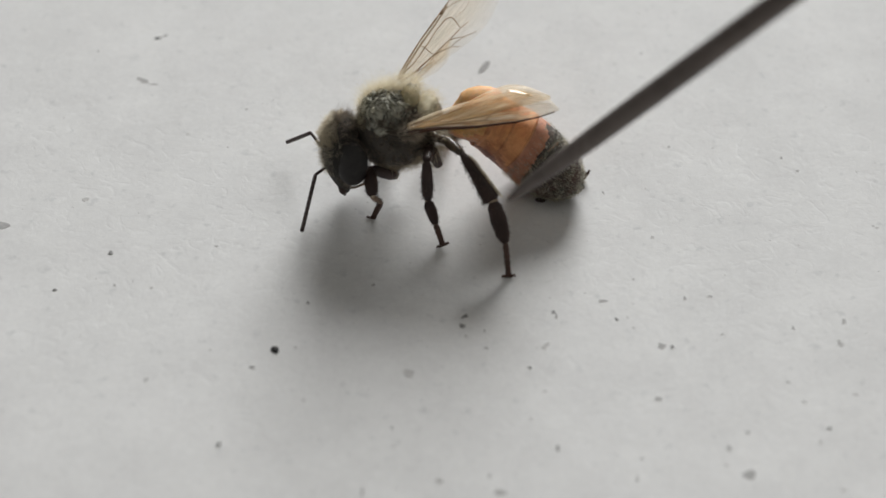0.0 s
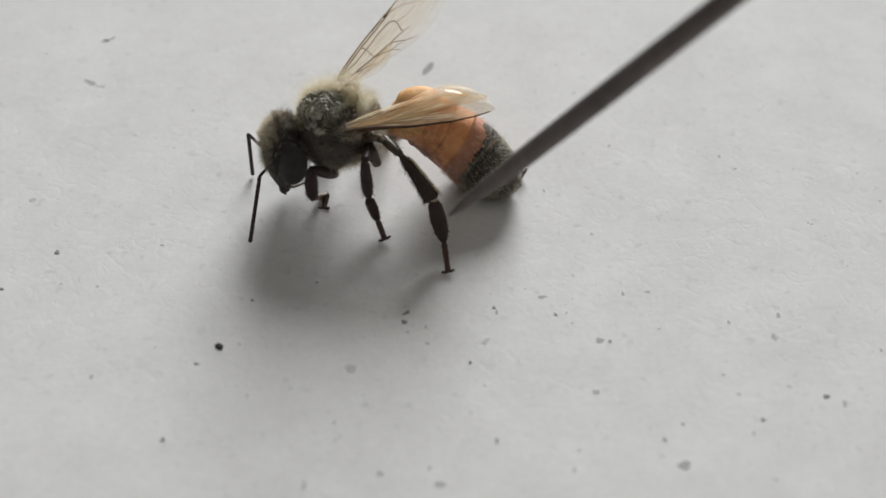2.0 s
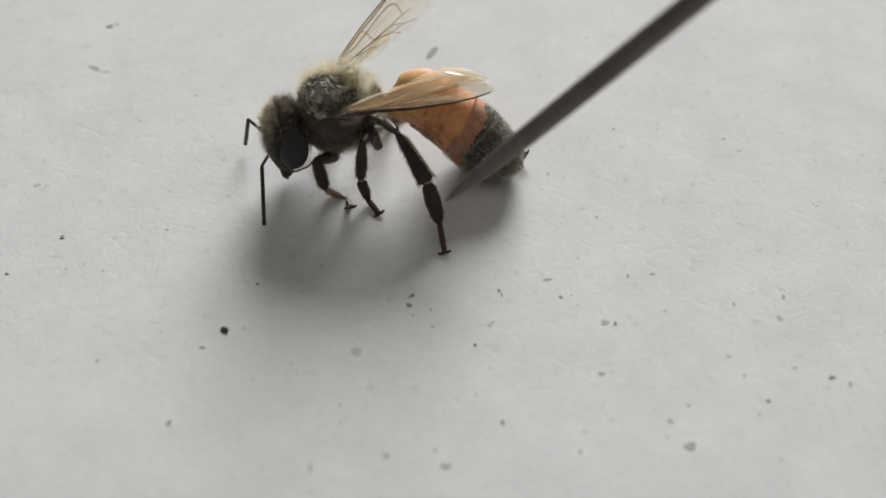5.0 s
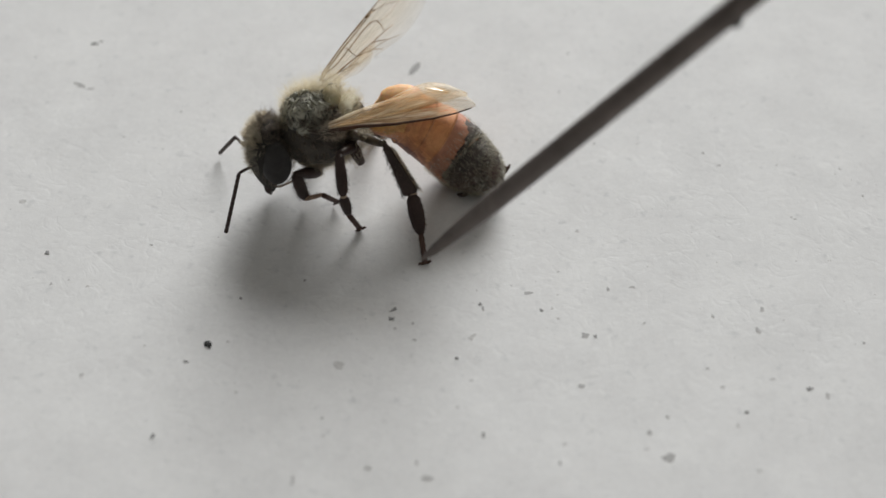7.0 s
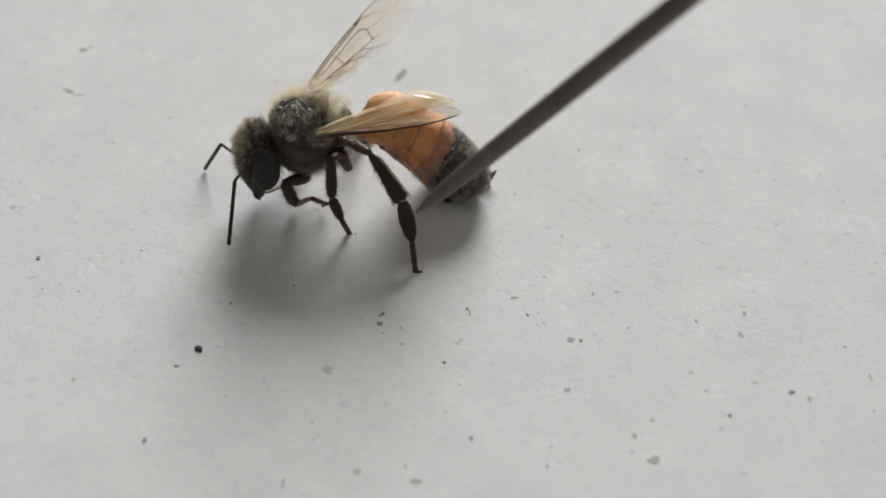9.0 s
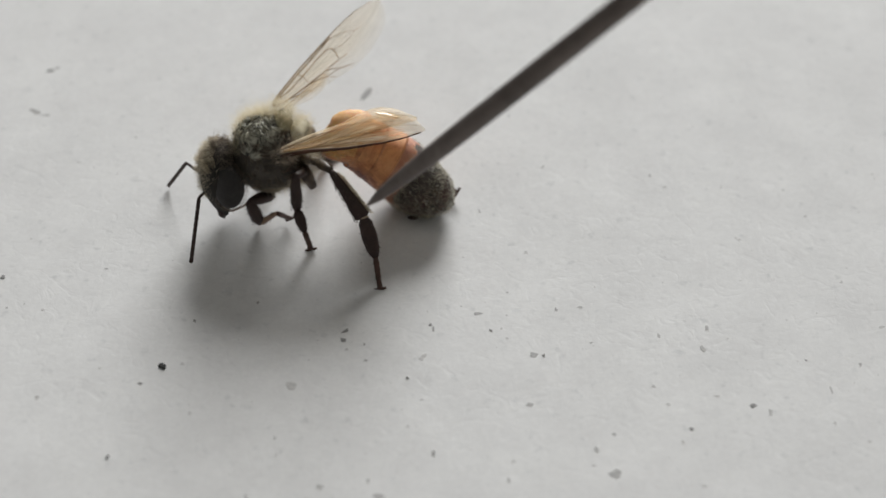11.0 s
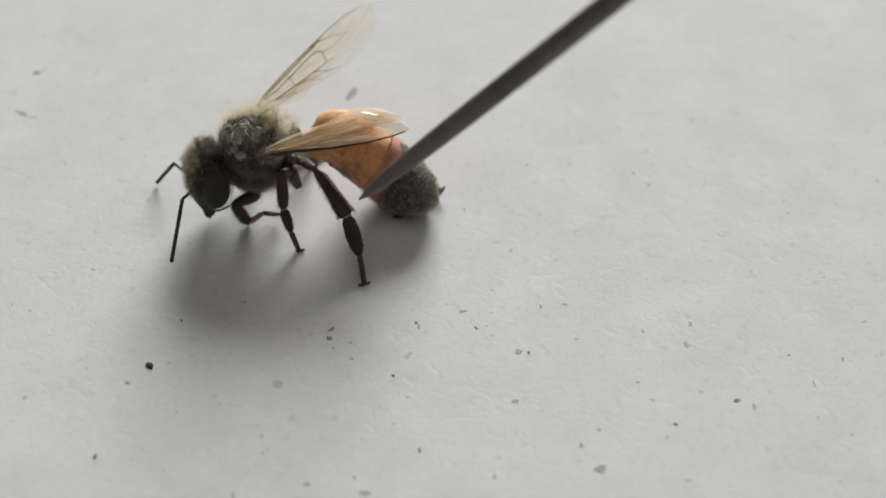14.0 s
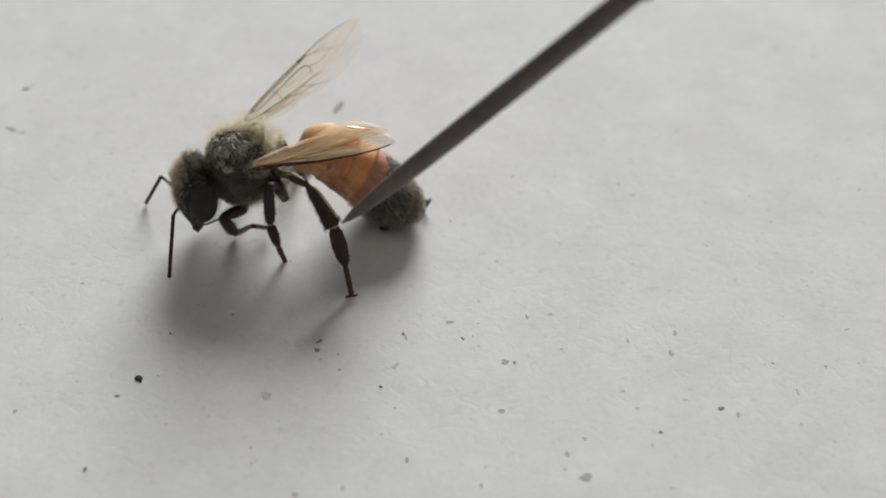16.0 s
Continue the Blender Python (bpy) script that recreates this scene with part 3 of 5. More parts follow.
def head():
    top, low = mm(-2.32, -0.25, 3.85), mm(-2.02, -1.42, 0.42)
    turn = frame_of(low - top, (-1, 0, 0)).to_3x3()
    ahead, side = turn.col[0], turn.col[1]
    long = low - top
    bm = bmesh.new()
    secs = []
    for u, d, w, fwd in ((0.0, 0.16, 0.35, 0), (0.05, 0.45, 0.85, 0), (0.15, 0.68, 1.2, 0), (0.3, 0.82, 1.48, 0), (0.45, 0.86, 1.58, 0.02),
                         (0.6, 0.76, 1.42, 0.05), (0.72, 0.60, 1.05, 0.06), (0.84, 0.42, 0.68, 0.04), (0.93, 0.26, 0.42, 0), (1.0, 0.12, 0.2, -0.05)):
        secs.append((top + long * u + ahead * fwd * MM, ahead * d * 1.12 * MM, side * w * MM))
    rings(bm, secs, 26)
    h = part("head", bm, CUTICLE, bee, "dark furry head")
    for s in (1, -1):
        bm = bmesh.new()
        blob(bm, top + long * 0.50 + side * 1.22 * s * MM - ahead * 0.52 * MM, (0.73 * MM, 0.50 * MM, 1.04 * MM), turn, 0.01, 2500, 32, 22)
        part("eye", bm, EYE, h, "large black oval compound eye")
        bm = bmesh.new()
        root = top + long * 0.88 + side * 0.28 * s * MM + ahead * 0.1 * MM
        tube(bm, [root, root + long * 0.09 - side * 0.06 * s * MM, low + long * 0.05 - side * 0.02 * s * MM + ahead * 0.02 * MM], [0.22 * MM, 0.17 * MM, 0.05 * MM], 10)
        part("mandible", bm, LEG, h, "dark brown pointed mandible")
    fur = Fur()
    c = (top + long * 0.38) / MM
    fur.coat(2600, c, (0.94, 1.45, 1.5), 0.36, 0.009, Vector((-0.5, 0, 0.5)), lambda n: n.z < -0.1 and n.x > 0.0, 0.35, turn, clumps=60)
    fur.coat(2200, c, (1.02, 1.56, 1.72), 0.24, 0.009, Vector((-0.6, 0, -0.2)), lambda n: n.x > 0.25 and n.z < 0.6, 0.4, turn)
    fur.link("head_fur", TAN, h, "pale tan hair on the crown and face")
    fur = Fur()
    fur.coat(900, c, (0.90, 1.40, 1.5), 0.40, 0.009, Vector((-0.1, 0, 0.6)), lambda n: n.z < -0.5 and n.x < 0.3, 0.4, turn, clumps=40)
    fur.coat(3200, c, (0.92, 1.42, 1.52), 0.26, 0.010, Vector((0.3, 0, 0.3)), lambda n: (n.x < 0.3 or n.z < -0.3) and n.z < 0.3, 0.45, turn, clumps=160)
    fur.coat(1500, c, (1.0, 1.5, 1.72), 0.16, 0.010, Vector((-0.2, 0, -0.1)), None, 0.4, turn)
    fur.coat(120, c, (0.90, 1.40, 1.5), 0.66, 0.012, Vector((0.0, 0, 0.5)), lambda n: n.z < -0.6 and n.x < 0.3, 0.3, turn, clumps=12)
    for s in (1, -1):
        e = (top + long * 0.50 + side * 1.12 * s * MM - ahead * 0.52 * MM) / MM
        fur.coat(900, e, (0.84, 0.52, 1.20), 0.2, 0.010, Vector((0, 0, 0.2)), lambda n: abs(n.y) < 0.55, 0.5, turn)
    fur.link("head_fur", SOOT, h, "dark brown hair behind the eyes")
    bm = bmesh.new()
    tube(bm, [low + mm(0.02, 0.1, 0.1), low + mm(0.45, 0.1, 0.2), low + mm(0.95, 0.1, 0.48), low + mm(1.3, 0.15, 0.95)], [0.05 * MM, 0.055 * MM, 0.05 * MM, 0.06 * MM], 8)
    part("tongue", bm, PALE_LEG, h, "thin folded brown tongue under the head")
    return h


head_ob = head()


def thorax():
    bm = bmesh.new()
    blob(bm, mm(0.05, -0.05, 3.1), (1.76 * MM, 1.72 * MM, 1.72 * MM), None, 0.03)
    t = part("thorax", bm, SKIN, bee, "dark rounded thorax under grey fur")
    back = (-0.14, -0.06, 3.88)
    bm = bmesh.new()
    blob(bm, mm(*back), (1.40 * MM, 1.42 * MM, 1.20 * MM), None, 0.07, 1700, 64, 44)
    part("scutum", bm, CRINKLE, t, "domed dark grey back plate")
    curls = Curls()
    on_back = lambda n: 0.9 * n.z + 0.3 * n.y - 0.3 * n.x > 0.36
    curls.coat(170, back, (1.36, 1.38, 1.16), 0.32, 0.066, lambda n: on_back(n) and -0.8 < n.y < 0.8)
    curls.link("back_curl", CURL, t, "matted olive-grey curls of hair on the back")
    for name, at, size, label in (("scutellum", (0.80, 0.42, 4.80), (0.46, 0.70, 0.48), "small pale rounded plate behind the back"),
                                  ("postscutellum", (1.62, 0.3, 4.28), (0.54, 0.80, 0.54), "pale rounded plate at the waist")):
        bm = bmesh.new()
        blob(bm, mm(*at), [v * MM for v in size], None, 0.06, 1600)
        plate = part(name, bm, HORN, t, label)
        rim = Curls()
        rim.coat(26, at, size, 0.26, 0.022, lambda n: n.z > -0.2)
        rim.link("plate_curl", GREY, plate, "fine pale curled hair on the plate")
    bm = bmesh.new()
    tube(bm, [mm(1.4, 0.0, 3.2), mm(2.1, 0.08, 3.3), mm(2.6, 0.15, 3.35)], [0.95 * MM, 0.6 * MM, 0.32 * MM], 20)
    part("propodeum", bm, THIGH, t)
    fur = Fur()
    fur.coat(700, back, (1.36, 1.44, 1.22), 0.20, 0.010, Vector((0.9, 0, 0)), lambda n: on_back(n) and n.y < 0.75, 0.9)
    fur.link("back_fur", GREY, t, "short tangled grey hair on the back")
    fur = Fur()
    fur.coat(3800, back, (1.38, 1.45, 1.25), 0.62, 0.006, Vector((-0.2, 0.3, 0.5)), lambda n: n.z > -0.1 and n.y > 0.35, 0.55)
    fur.coat(900, back, (1.38, 1.45, 1.25), 0.42, 0.006, Vector((-0.2, 0.1, 0.4)), lambda n: n.z > -0.1 and n.x < -0.7, 0.5)
    fur.coat(700, (0.80, 0.6, 4.80), (0.46, 0.7, 0.48), 0.42, 0.006, Vector((0.2, 0.4, 0.3)), lambda n: n.z > -0.2 and n.y > -0.5, 0.5)
    fur.coat(700, (1.62, 0.45, 4.28), (0.54, 0.8, 0.54), 0.36, 0.006, Vector((0.5, 0.3, 0.3)), lambda n: n.z > 0.0 and n.y > -0.5, 0.5)
    fur.coat(1500, back, (1.36, 1.44, 1.22), 0.34, 0.006, Vector((0.1, 0.3, 0.4)), lambda n: n.z > 0.3 and n.y > 0.15, 0.6)
    fur.coat(900, (0.55, 1.3, 4.75), (0.6, 0.5, 0.4), 0.45, 0.006, Vector((0.3, 0.3, 0.4)), lambda n: n.z > -0.2, 0.6)
    fur.link("ruff", CREAM, t, "pale cream fringe of long hair round the back")
    fur = Fur()
    fur.coat(6500, (0.05, -0.05, 3.1), (1.76, 1.73, 1.70), 0.26, 0.010, Vector((0.6, 0, 0.0)), lambda n: -0.3 + 0.15 * math.sin(n.x * 9) < n.z < 0.6, 0.45, clumps=200)
    fur.link("side_fur", SOOT, t, "dense dark brown hair on the flanks")
    fur = Fur()
    fur.coat(5000, (0.05, -0.05, 3.1), (1.76, 1.73, 1.70), 0.26, 0.010, Vector((0.6, 0, 0.0)), lambda n: n.z < -0.3, 0.45, clumps=120)
    fur.link("side_fur", BROWN, t, "brown hair on the lower flanks")
    fur = Fur()
    fur.coat(5200, back, (1.38, 1.46, 1.24), 0.24, 0.014, Vector((0.7, 0, -0.1)), lambda n: not on_back(n) and n.y < 0.1 and n.z > -0.6, 0.35, clumps=90)
    fur.link("side_fur", SOOT, t, "flat dark brown hair below the back plate")
    fur = Fur()
    fur.coat(1700, (0.05, -0.05, 3.1), (1.78, 1.75, 1.72), 0.26, 0.010, Vector((0.6, 0, 0.0)), lambda n: n.z < -0.45, 0.45)
    fur.link("side_fur", GREY, t, "grey-brown hair low on the flanks")
    fur = Fur()
    fur.coat(2600, (0.35, -0.05, 3.05), (1.85, 1.7, 1.70), 0.34, 0.007, Vector((0.4, 0, -0.2)), lambda n: n.z < -0.45 and n.x > -0.5, 0.5)
    fur.coat(900, (1.5, -0.5, 2.75), (0.7, 0.75, 0.6), 0.36, 0.008, Vector((0.4, -0.2, -0.4)), lambda n: n.z < 0.2 and n.y < 0.2, 0.5)
    fur.coat(1000, (2.15, -0.35, 3.15), (0.5, 0.55, 0.55), 0.36, 0.008, Vector((0.3, -0.2, -0.3)), lambda n: n.y < 0.3, 0.6)
    fur.link("belly_fur", TAN, t, "fine pale hair under the thorax")
    return t


thorax()

# the abdomen's axis and radius along it
AXIS = ((2.50, 0.35, 3.17, 0.30), (2.86, 0.50, 3.22, 0.68), (3.34, 0.65, 3.32, 0.98), (3.91, 0.72, 3.42, 1.22), (4.58, 0.80, 3.08, 1.35), (5.40, 0.80, 2.58, 1.50),
        (6.20, 0.68, 2.08, 1.57), (6.95, 0.36, 1.45, 1.52), (7.60, -0.10, 1.27, 1.35), (8.17, -0.24, 1.08, 1.15), (8.63, -0.22, 0.86, 0.76), (8.92, -0.18, 0.74, 0.28))


def along(u):
    """The axis at u from 0 to 1: place, direction and radius, in millimetres."""
    f = min(max(u, 0.0), 0.9999) * (len(AXIS) - 1)
    i, k = int(f), f - int(f)
    p = [np.array(AXIS[min(max(j, 0), len(AXIS) - 1)]) for j in (i - 1, i, i + 1, i + 2)]
    q = 0.5 * (2 * p[1] + (p[2] - p[0]) * k + (2 * p[0] - 5 * p[1] + 4 * p[2] - p[3]) * k * k + (3 * p[1] - p[0] - 3 * p[2] + p[3]) * k**3)
    d = 0.5 * ((p[2] - p[0]) + 2 * (2 * p[0] - 5 * p[1] + 4 * p[2] - p[3]) * k + 3 * (3 * p[1] - p[0] - 3 * p[2] + p[3]) * k * k)
    return Vector(q[:3]), Vector(d[:3]).normalized(), float(q[3])


def ring_at(u, grow=0.0, lift=0.0):
    """A ring of the skin; lift swells its back alone, over the hump that the first plates make."""
    c, way, r = along(u)
    lift += 0.22 * math.exp(-(((u - 0.27) / 0.10) ** 2))
    side = way.cross(Vector((0, 0, 1))).normalized()
    up = side.cross(way)
    return (c + up * lift) * MM, side * (r * 1.03 + grow) * MM, up * (r * 0.97 + grow + lift) * MM


def abdomen():
    bm = bmesh.new()
    rings(bm, [ring_at(u / 24, -0.05) for u in range(25)], 32)
    a = part("abdomen", bm, ORANGE, bee, "plump orange abdomen with a dark furry tip")
    cuts = (0.03, 0.295, 0.40, 0.50, 0.63, 0.80, 0.985)
    looks = ((AMBER, RIM_AND_SHADE), (ORANGE, RIM_AND_SHADE), (ORANGE, RIM_AND_SHADE), (BAND, DUSK), (DUSK, BAND), (DUSK, DUSK))
    for i, (u0, u1, tone) in enumerate(zip(cuts, cuts[1:], looks)):
        bm = bmesh.new()
        n = 12
        hump = 0.05 if i == 0 else 0.0
        secs = [ring_at(u0 + (u1 + 0.018 - u0) * k / n, -0.03 + 0.04 * (k / n) ** 2, hump * (k / n) ** 2) for k in range(n + 1)]
        secs.append(ring_at(u1 + 0.016, -0.03))
        rings(bm, secs, 56, False, 11)
        for v in bm.verts:
            v.co += Vector((0.4, -1, 0.6)) * 0.05 * MM * noise.noise(v.co * 900)
        if i < 4:
            # belly plates browner, with the shade under the abdomen put into colour; uneven edge
            for k, f in enumerate(bm.faces):
                low = -math.sin(2 * math.pi * (k % 56 + 0.5) / 56) + 0.35 * noise.noise(f.calc_center_median() * 700)
                if low > 0.18:
                    f.material_index = 3 if low > 0.5 else 2
        if i in (3, 4):
            # the dark of the tail reaches further forwards over the back than along the belly, with an uneven edge
            for k, f in enumerate(bm.faces):
                u = u0 + (u1 - u0) * (k // 56) / n
                reach = 0.625 - 0.075 * math.sin(2 * math.pi * (k % 56) / 56) + 0.03 * noise.noise(f.calc_center_median() * 1100)
                if i == 4 or u > reach:
                    f.material_index = int((u > reach) == (i == 3))
        part("tergite", bm, tone if i >= 4 else (*tone, RIM_AND_SHADE, BELLY_SHADE), a, "dark grey hairy ring of the abdomen tip" if i >= 4 else "domed amber first ring of the abdomen" if i == 0 else "glossy orange ring of the abdomen")
    fur = Fur()
    for count, lo, hi, long in ((200, 0.06, 0.28, 0.22), (1600, 0.54, 0.67, 0.20), (4200, 0.64, 0.82, 0.20), (2200, 0.80, 0.97, 0.19)):
        for _ in range(count):
            c, sx, sy = ring_at(random.uniform(lo, hi), 0.02)
            g = random.uniform(0, 2 * math.pi)
            out = (sx * math.cos(g) + sy * math.sin(g)).normalized()
            way = along((lo + hi) / 2)[1]
            stray = Vector((random.gauss(0, 1), random.gauss(0, 1), random.gauss(0, 1))) * 0.3
            fur.strand(c + sx * math.cos(g) + sy * math.sin(g), (out * 0.4 + way + stray).normalized(), long * MM * random.uniform(0.6, 1.2), 0.011 * MM, way * 0.4 + stray)
    fur.link("abdomen_fur", GREY, a, "short grey hair in bands on the abdomen")
    curls = Curls()
    for _ in range(190):
        g = random.uniform(-0.1, math.pi + 0.1)
        c, sx, sy = ring_at(random.uniform(0.67 - 0.09 * max(0.0, math.sin(g)), 0.95), 0.03)
        skin = sx * math.cos(g) + sy * math.sin(g)
        curls.arc(c + skin, skin.normalized(), random.uniform(0.10, 0.20) * MM, random.uniform(0.03, 0.055) * MM, random.uniform(0, 6.28), random.uniform(0.6, 1.8))
    curls.link("tail_curl", DARK_CURL, a, "matted grey curls of hair on the tail")
    bm = bmesh.new()
    c, way, _ = along(0.99)
    tube(bm, [c * MM, (c + way * 0.1) * MM, (c + way * 0.22) * MM], [0.24 * MM, 0.15 * MM, 0.04 * MM], 8)
    part("tail_tip", bm, LEG, a, "dark pointed tail tip")
    # a small dark flattened blob low under the tail
    bm = bmesh.new()
    blob(bm, mm(7.08, -0.98, 0.16), (0.26 * MM, 0.12 * MM, 0.10 * MM), None, 0.2, 2500, 14, 10)
    part("tail_mark", bm, LEG, a, "small dark flattened blob under the tail")
    return a


abdomen()


# ---- wings ----
def wing(name, root, tip, broad, front, rear, film, veins, label, crease=1.0, edge_vein=None):
    """A membrane with veins. front and rear: its two edges as rows of place along the span and millimetres across it; veins: rows of such points, thickness at both ends."""
    root, tip = Vector(root), Vector(tip)
    span = tip - root
    way = span.normalized()
    trail = (Vector(broad) - way * way.dot(Vector(broad))).normalized()
    up = way.cross(trail) * (1 if way.cross(trail).z > 0 else -1)

    def edge_at(rows, u):
        """A smooth line through the rows."""
        near = [float(np.interp(u + d, [r[0] for r in rows], [r[1] for r in rows])) for d in (-0.05, -0.025, 0.0, 0.025, 0.05)]
        return sum(near) / 5 if 0.05 < u < 0.95 else near[2]

    def at(u, across):
        lo, hi = edge_at(front, u), edge_at(rear, u)
        v = (across - lo) / max(hi - lo, 0.02)
        lift = -0.75 * max(0.0, v - 0.45) ** 1.6 + 0.16 * math.sin(v * 9 + u * 2) * (1 - u) + 0.2 * math.sin(math.pi * v * 0.9) + 0.08 * math.sin(u * 11 + v * 5)
        return (span * u + trail * across + up * lift * 0.5 * crease) * MM

    def inside(u, v):
        lo, hi = edge_at(front, u), edge_at(rear, u)
        return at(u, lo + (hi - lo) * v)

    bm = bmesh.new()
    nu, nv = 40, 14
    faces = []
    sheet = [[[bm.verts.new(inside(i / nu, j / nv) + up * s * 0.006 * MM) for j in range(nv + 1)] for i in range(nu + 1)] for s in (1, -1)]
    for layer, s in zip(sheet, (1, -1)):
        for i in range(nu):
            for j in range(nv):
                q = (layer[i][j], layer[i + 1][j], layer[i + 1][j + 1], layer[i][j + 1])
                faces.append(bm.faces.new(q if s > 0 else q[::-1]))
    top, low = sheet
    edge = [(i, 0) for i in range(nu + 1)] + [(nu, j) for j in range(1, nv + 1)] + [(i, nv) for i in range(nu - 1, -1, -1)] + [(0, j) for j in range(nv - 1, 0, -1)]
    for (a, b), (c, d) in zip(edge, edge[1:] + edge[:1]):
        bm.faces.new((top[a][b], low[a][b], low[c][d], top[c][d]))
    grain = bm.loops.layers.uv.new("grain")
    spot = {v: (i / nu, j / nv) for layer in sheet for i, row in enumerate(layer) for j, v in enumerate(row)}
    for f in bm.faces:
        for c in f.loops:
            c[grain].uv = spot[c.vert]
    w = part(name, bm, film, bee, label)
    w.location = root * MM

    for k, (path, r0, r1) in enumerate(veins):
        bm = bmesh.new()
        pts = []
        for (u0, v0), (u1, v1) in zip(path, path[1:]):
            n = max(2, int(abs(u1 - u0) * 24))
            pts += [at(u0 + (u1 - u0) * q / n, v0 + (v1 - v0) * q / n) for q in range(n)]
        pts.append(at(*path[-1]))
        tube(bm, pts, [(r0 + (r1 - r0) * q / (len(pts) - 1)) * MM for q in range(len(pts))], 6)
        part("vein", bm, edge_vein if edge_vein and k == 0 else VEIN, w)
    return w


NEAR_FORE, NEAR_HIND = (0.86, -1.75, 4.38), (0.98, -1.6, 4.44)
wing("forewing", NEAR_FORE, (7.58, -0.75, 5.36), (0, 1, 0.2),
     ((0, 0.0), (0.2, -0.04), (0.45, -0.24), (0.7, -0.34), (0.85, -0.24), (1, 0)),
     ((0, 0.6), (0.15, 0.98), (0.43, 1.42), (0.67, 1.6), (0.8, 1.5), (0.88, 1.3), (0.94, 0.98), (0.98, 0.5), (1, 0.08)), WING, (
         (((0.0, 0.0), (0.2, -0.04), (0.45, -0.24), (0.7, -0.34), (0.85, -0.24), (0.97, -0.05)), 0.105, 0.028),
         (((0.0, 0.12), (0.25, 0.14), (0.5, 0.02), (0.66, -0.18)), 0.024, 0.014),
         (((0.36, -0.05), (0.45, 0.08), (0.62, 0.05), (0.72, -0.12)), 0.017, 0.010),
         (((0.0, 0.2), (0.22, 0.40), (0.42, 0.45), (0.55, 0.75), (0.68, 0.95)), 0.026, 0.009),
         (((0.25, 0.14), (0.34, 0.42), (0.5, 0.5), (0.64, 0.48), (0.78, 0.75)), 0.020, 0.007),
         (((0.5, 0.02), (0.56, 0.30), (0.64, 0.48)), 0.016, 0.013),
         (((0.0, 0.4), (0.2, 0.75), (0.38, 1.0), (0.52, 1.15)), 0.022, 0.009),
         (((0.22, 0.40), (0.27, 0.86)), 0.016, 0.013), (((0.42, 0.45), (0.45, 1.12)), 0.014, 0.010)),
     "folded amber translucent wing with brown veins", 0.6, edge_vein=EDGE_VEIN)
wing("hindwing", NEAR_HIND, (7.2, -0.1, 5.50), (0, 1, 0.2), ((0, 0.0), (0.5, -0.2), (1, 0)), ((0, 0.12), (0.3, 0.6), (0.45, 1.05), (0.6, 1.42), (0.75, 1.5), (0.9, 1.0), (1, 0.1)), GOLD_WING, (
    (((0.0, 0.05), (0.5, -0.15), (0.8, 0.0)), 0.018, 0.010), (((0.0, 0.1), (0.35, 0.5), (0.75, 0.7)), 0.014, 0.007), (((0.3, 0.42), (0.5, 1.1)), 0.012, 0.006)),
     "thin golden hind wing under the fore wing", 0.9)


def glint_strip():
    """A glossy strip added at the folded wing's trailing edge, tilted to mirror the window."""
    bm = bmesh.new()
    long, flat = Vector((1.25, 0.05, 0.12)), Vector((0.19, 0.14, 0.97)).normalized()
    long -= flat * flat.dot(long)
    wide = flat.cross(long).normalized()
    loops = []
    for k in range(13):
        u = k / 12
        half = 0.26 * math.sin(math.pi * min(1.0, 0.04 + 0.93 * u)) ** 0.7
        rise = flat * (0.05 * math.sin(math.pi * u) - 0.02)
        loops.append([bm.verts.new((long * u + wide * half * s + rise * (1 - 0.5 * s * s) + flat * th) * MM) for s, th in ((-1, 0), (0, 0.02), (1, 0), (0, -0.012))])
    for p, q in zip(loops, loops[1:]):
        for k in range(4):
            bm.faces.new((p[k], p[(k + 1) % 4], q[(k + 1) % 4], q[k]))
    bm.faces.new(loops[0][::-1])
    bm.faces.new(loops[-1])
    ob = part("wing_glint", bm, GLINT, bee, "shiny strip added for the glint on the folded wing")
    ob.location = mm(5.2, 0.2, 5.6)


glint_strip()
bm = bmesh.new()
blob(bm, mm(0.78, -1.62, 4.22), (0.40 * MM, 0.22 * MM, 0.18 * MM), Matrix.Rotation(-0.25, 3, "Y"), 0.15, 2200, 18, 12)
part("tegula", bm, CUTICLE, bee, "small dark scale over the wing root")
fur = Fur()
fur.coat(1300, (0.92, -1.58, 4.24), (0.52, 0.36, 0.26), 0.26, 0.011, Vector((0.6, 0, 0.1)), None, 0.5)
fur.coat(900, (1.10, -0.75, 4.10), (0.42, 0.6, 0.40), 0.24, 0.010, Vector((0.5, 0, 0.3)), lambda n: n.z > -0.3, 0.5, clumps=40)
fur.link("tegula_fur", BROWN, bee, "short brown hair at the wing root")
FAR_FORE, FAR_HIND = (0.3, 1.5, 4.8), (0.7, 1.45, 4.7)
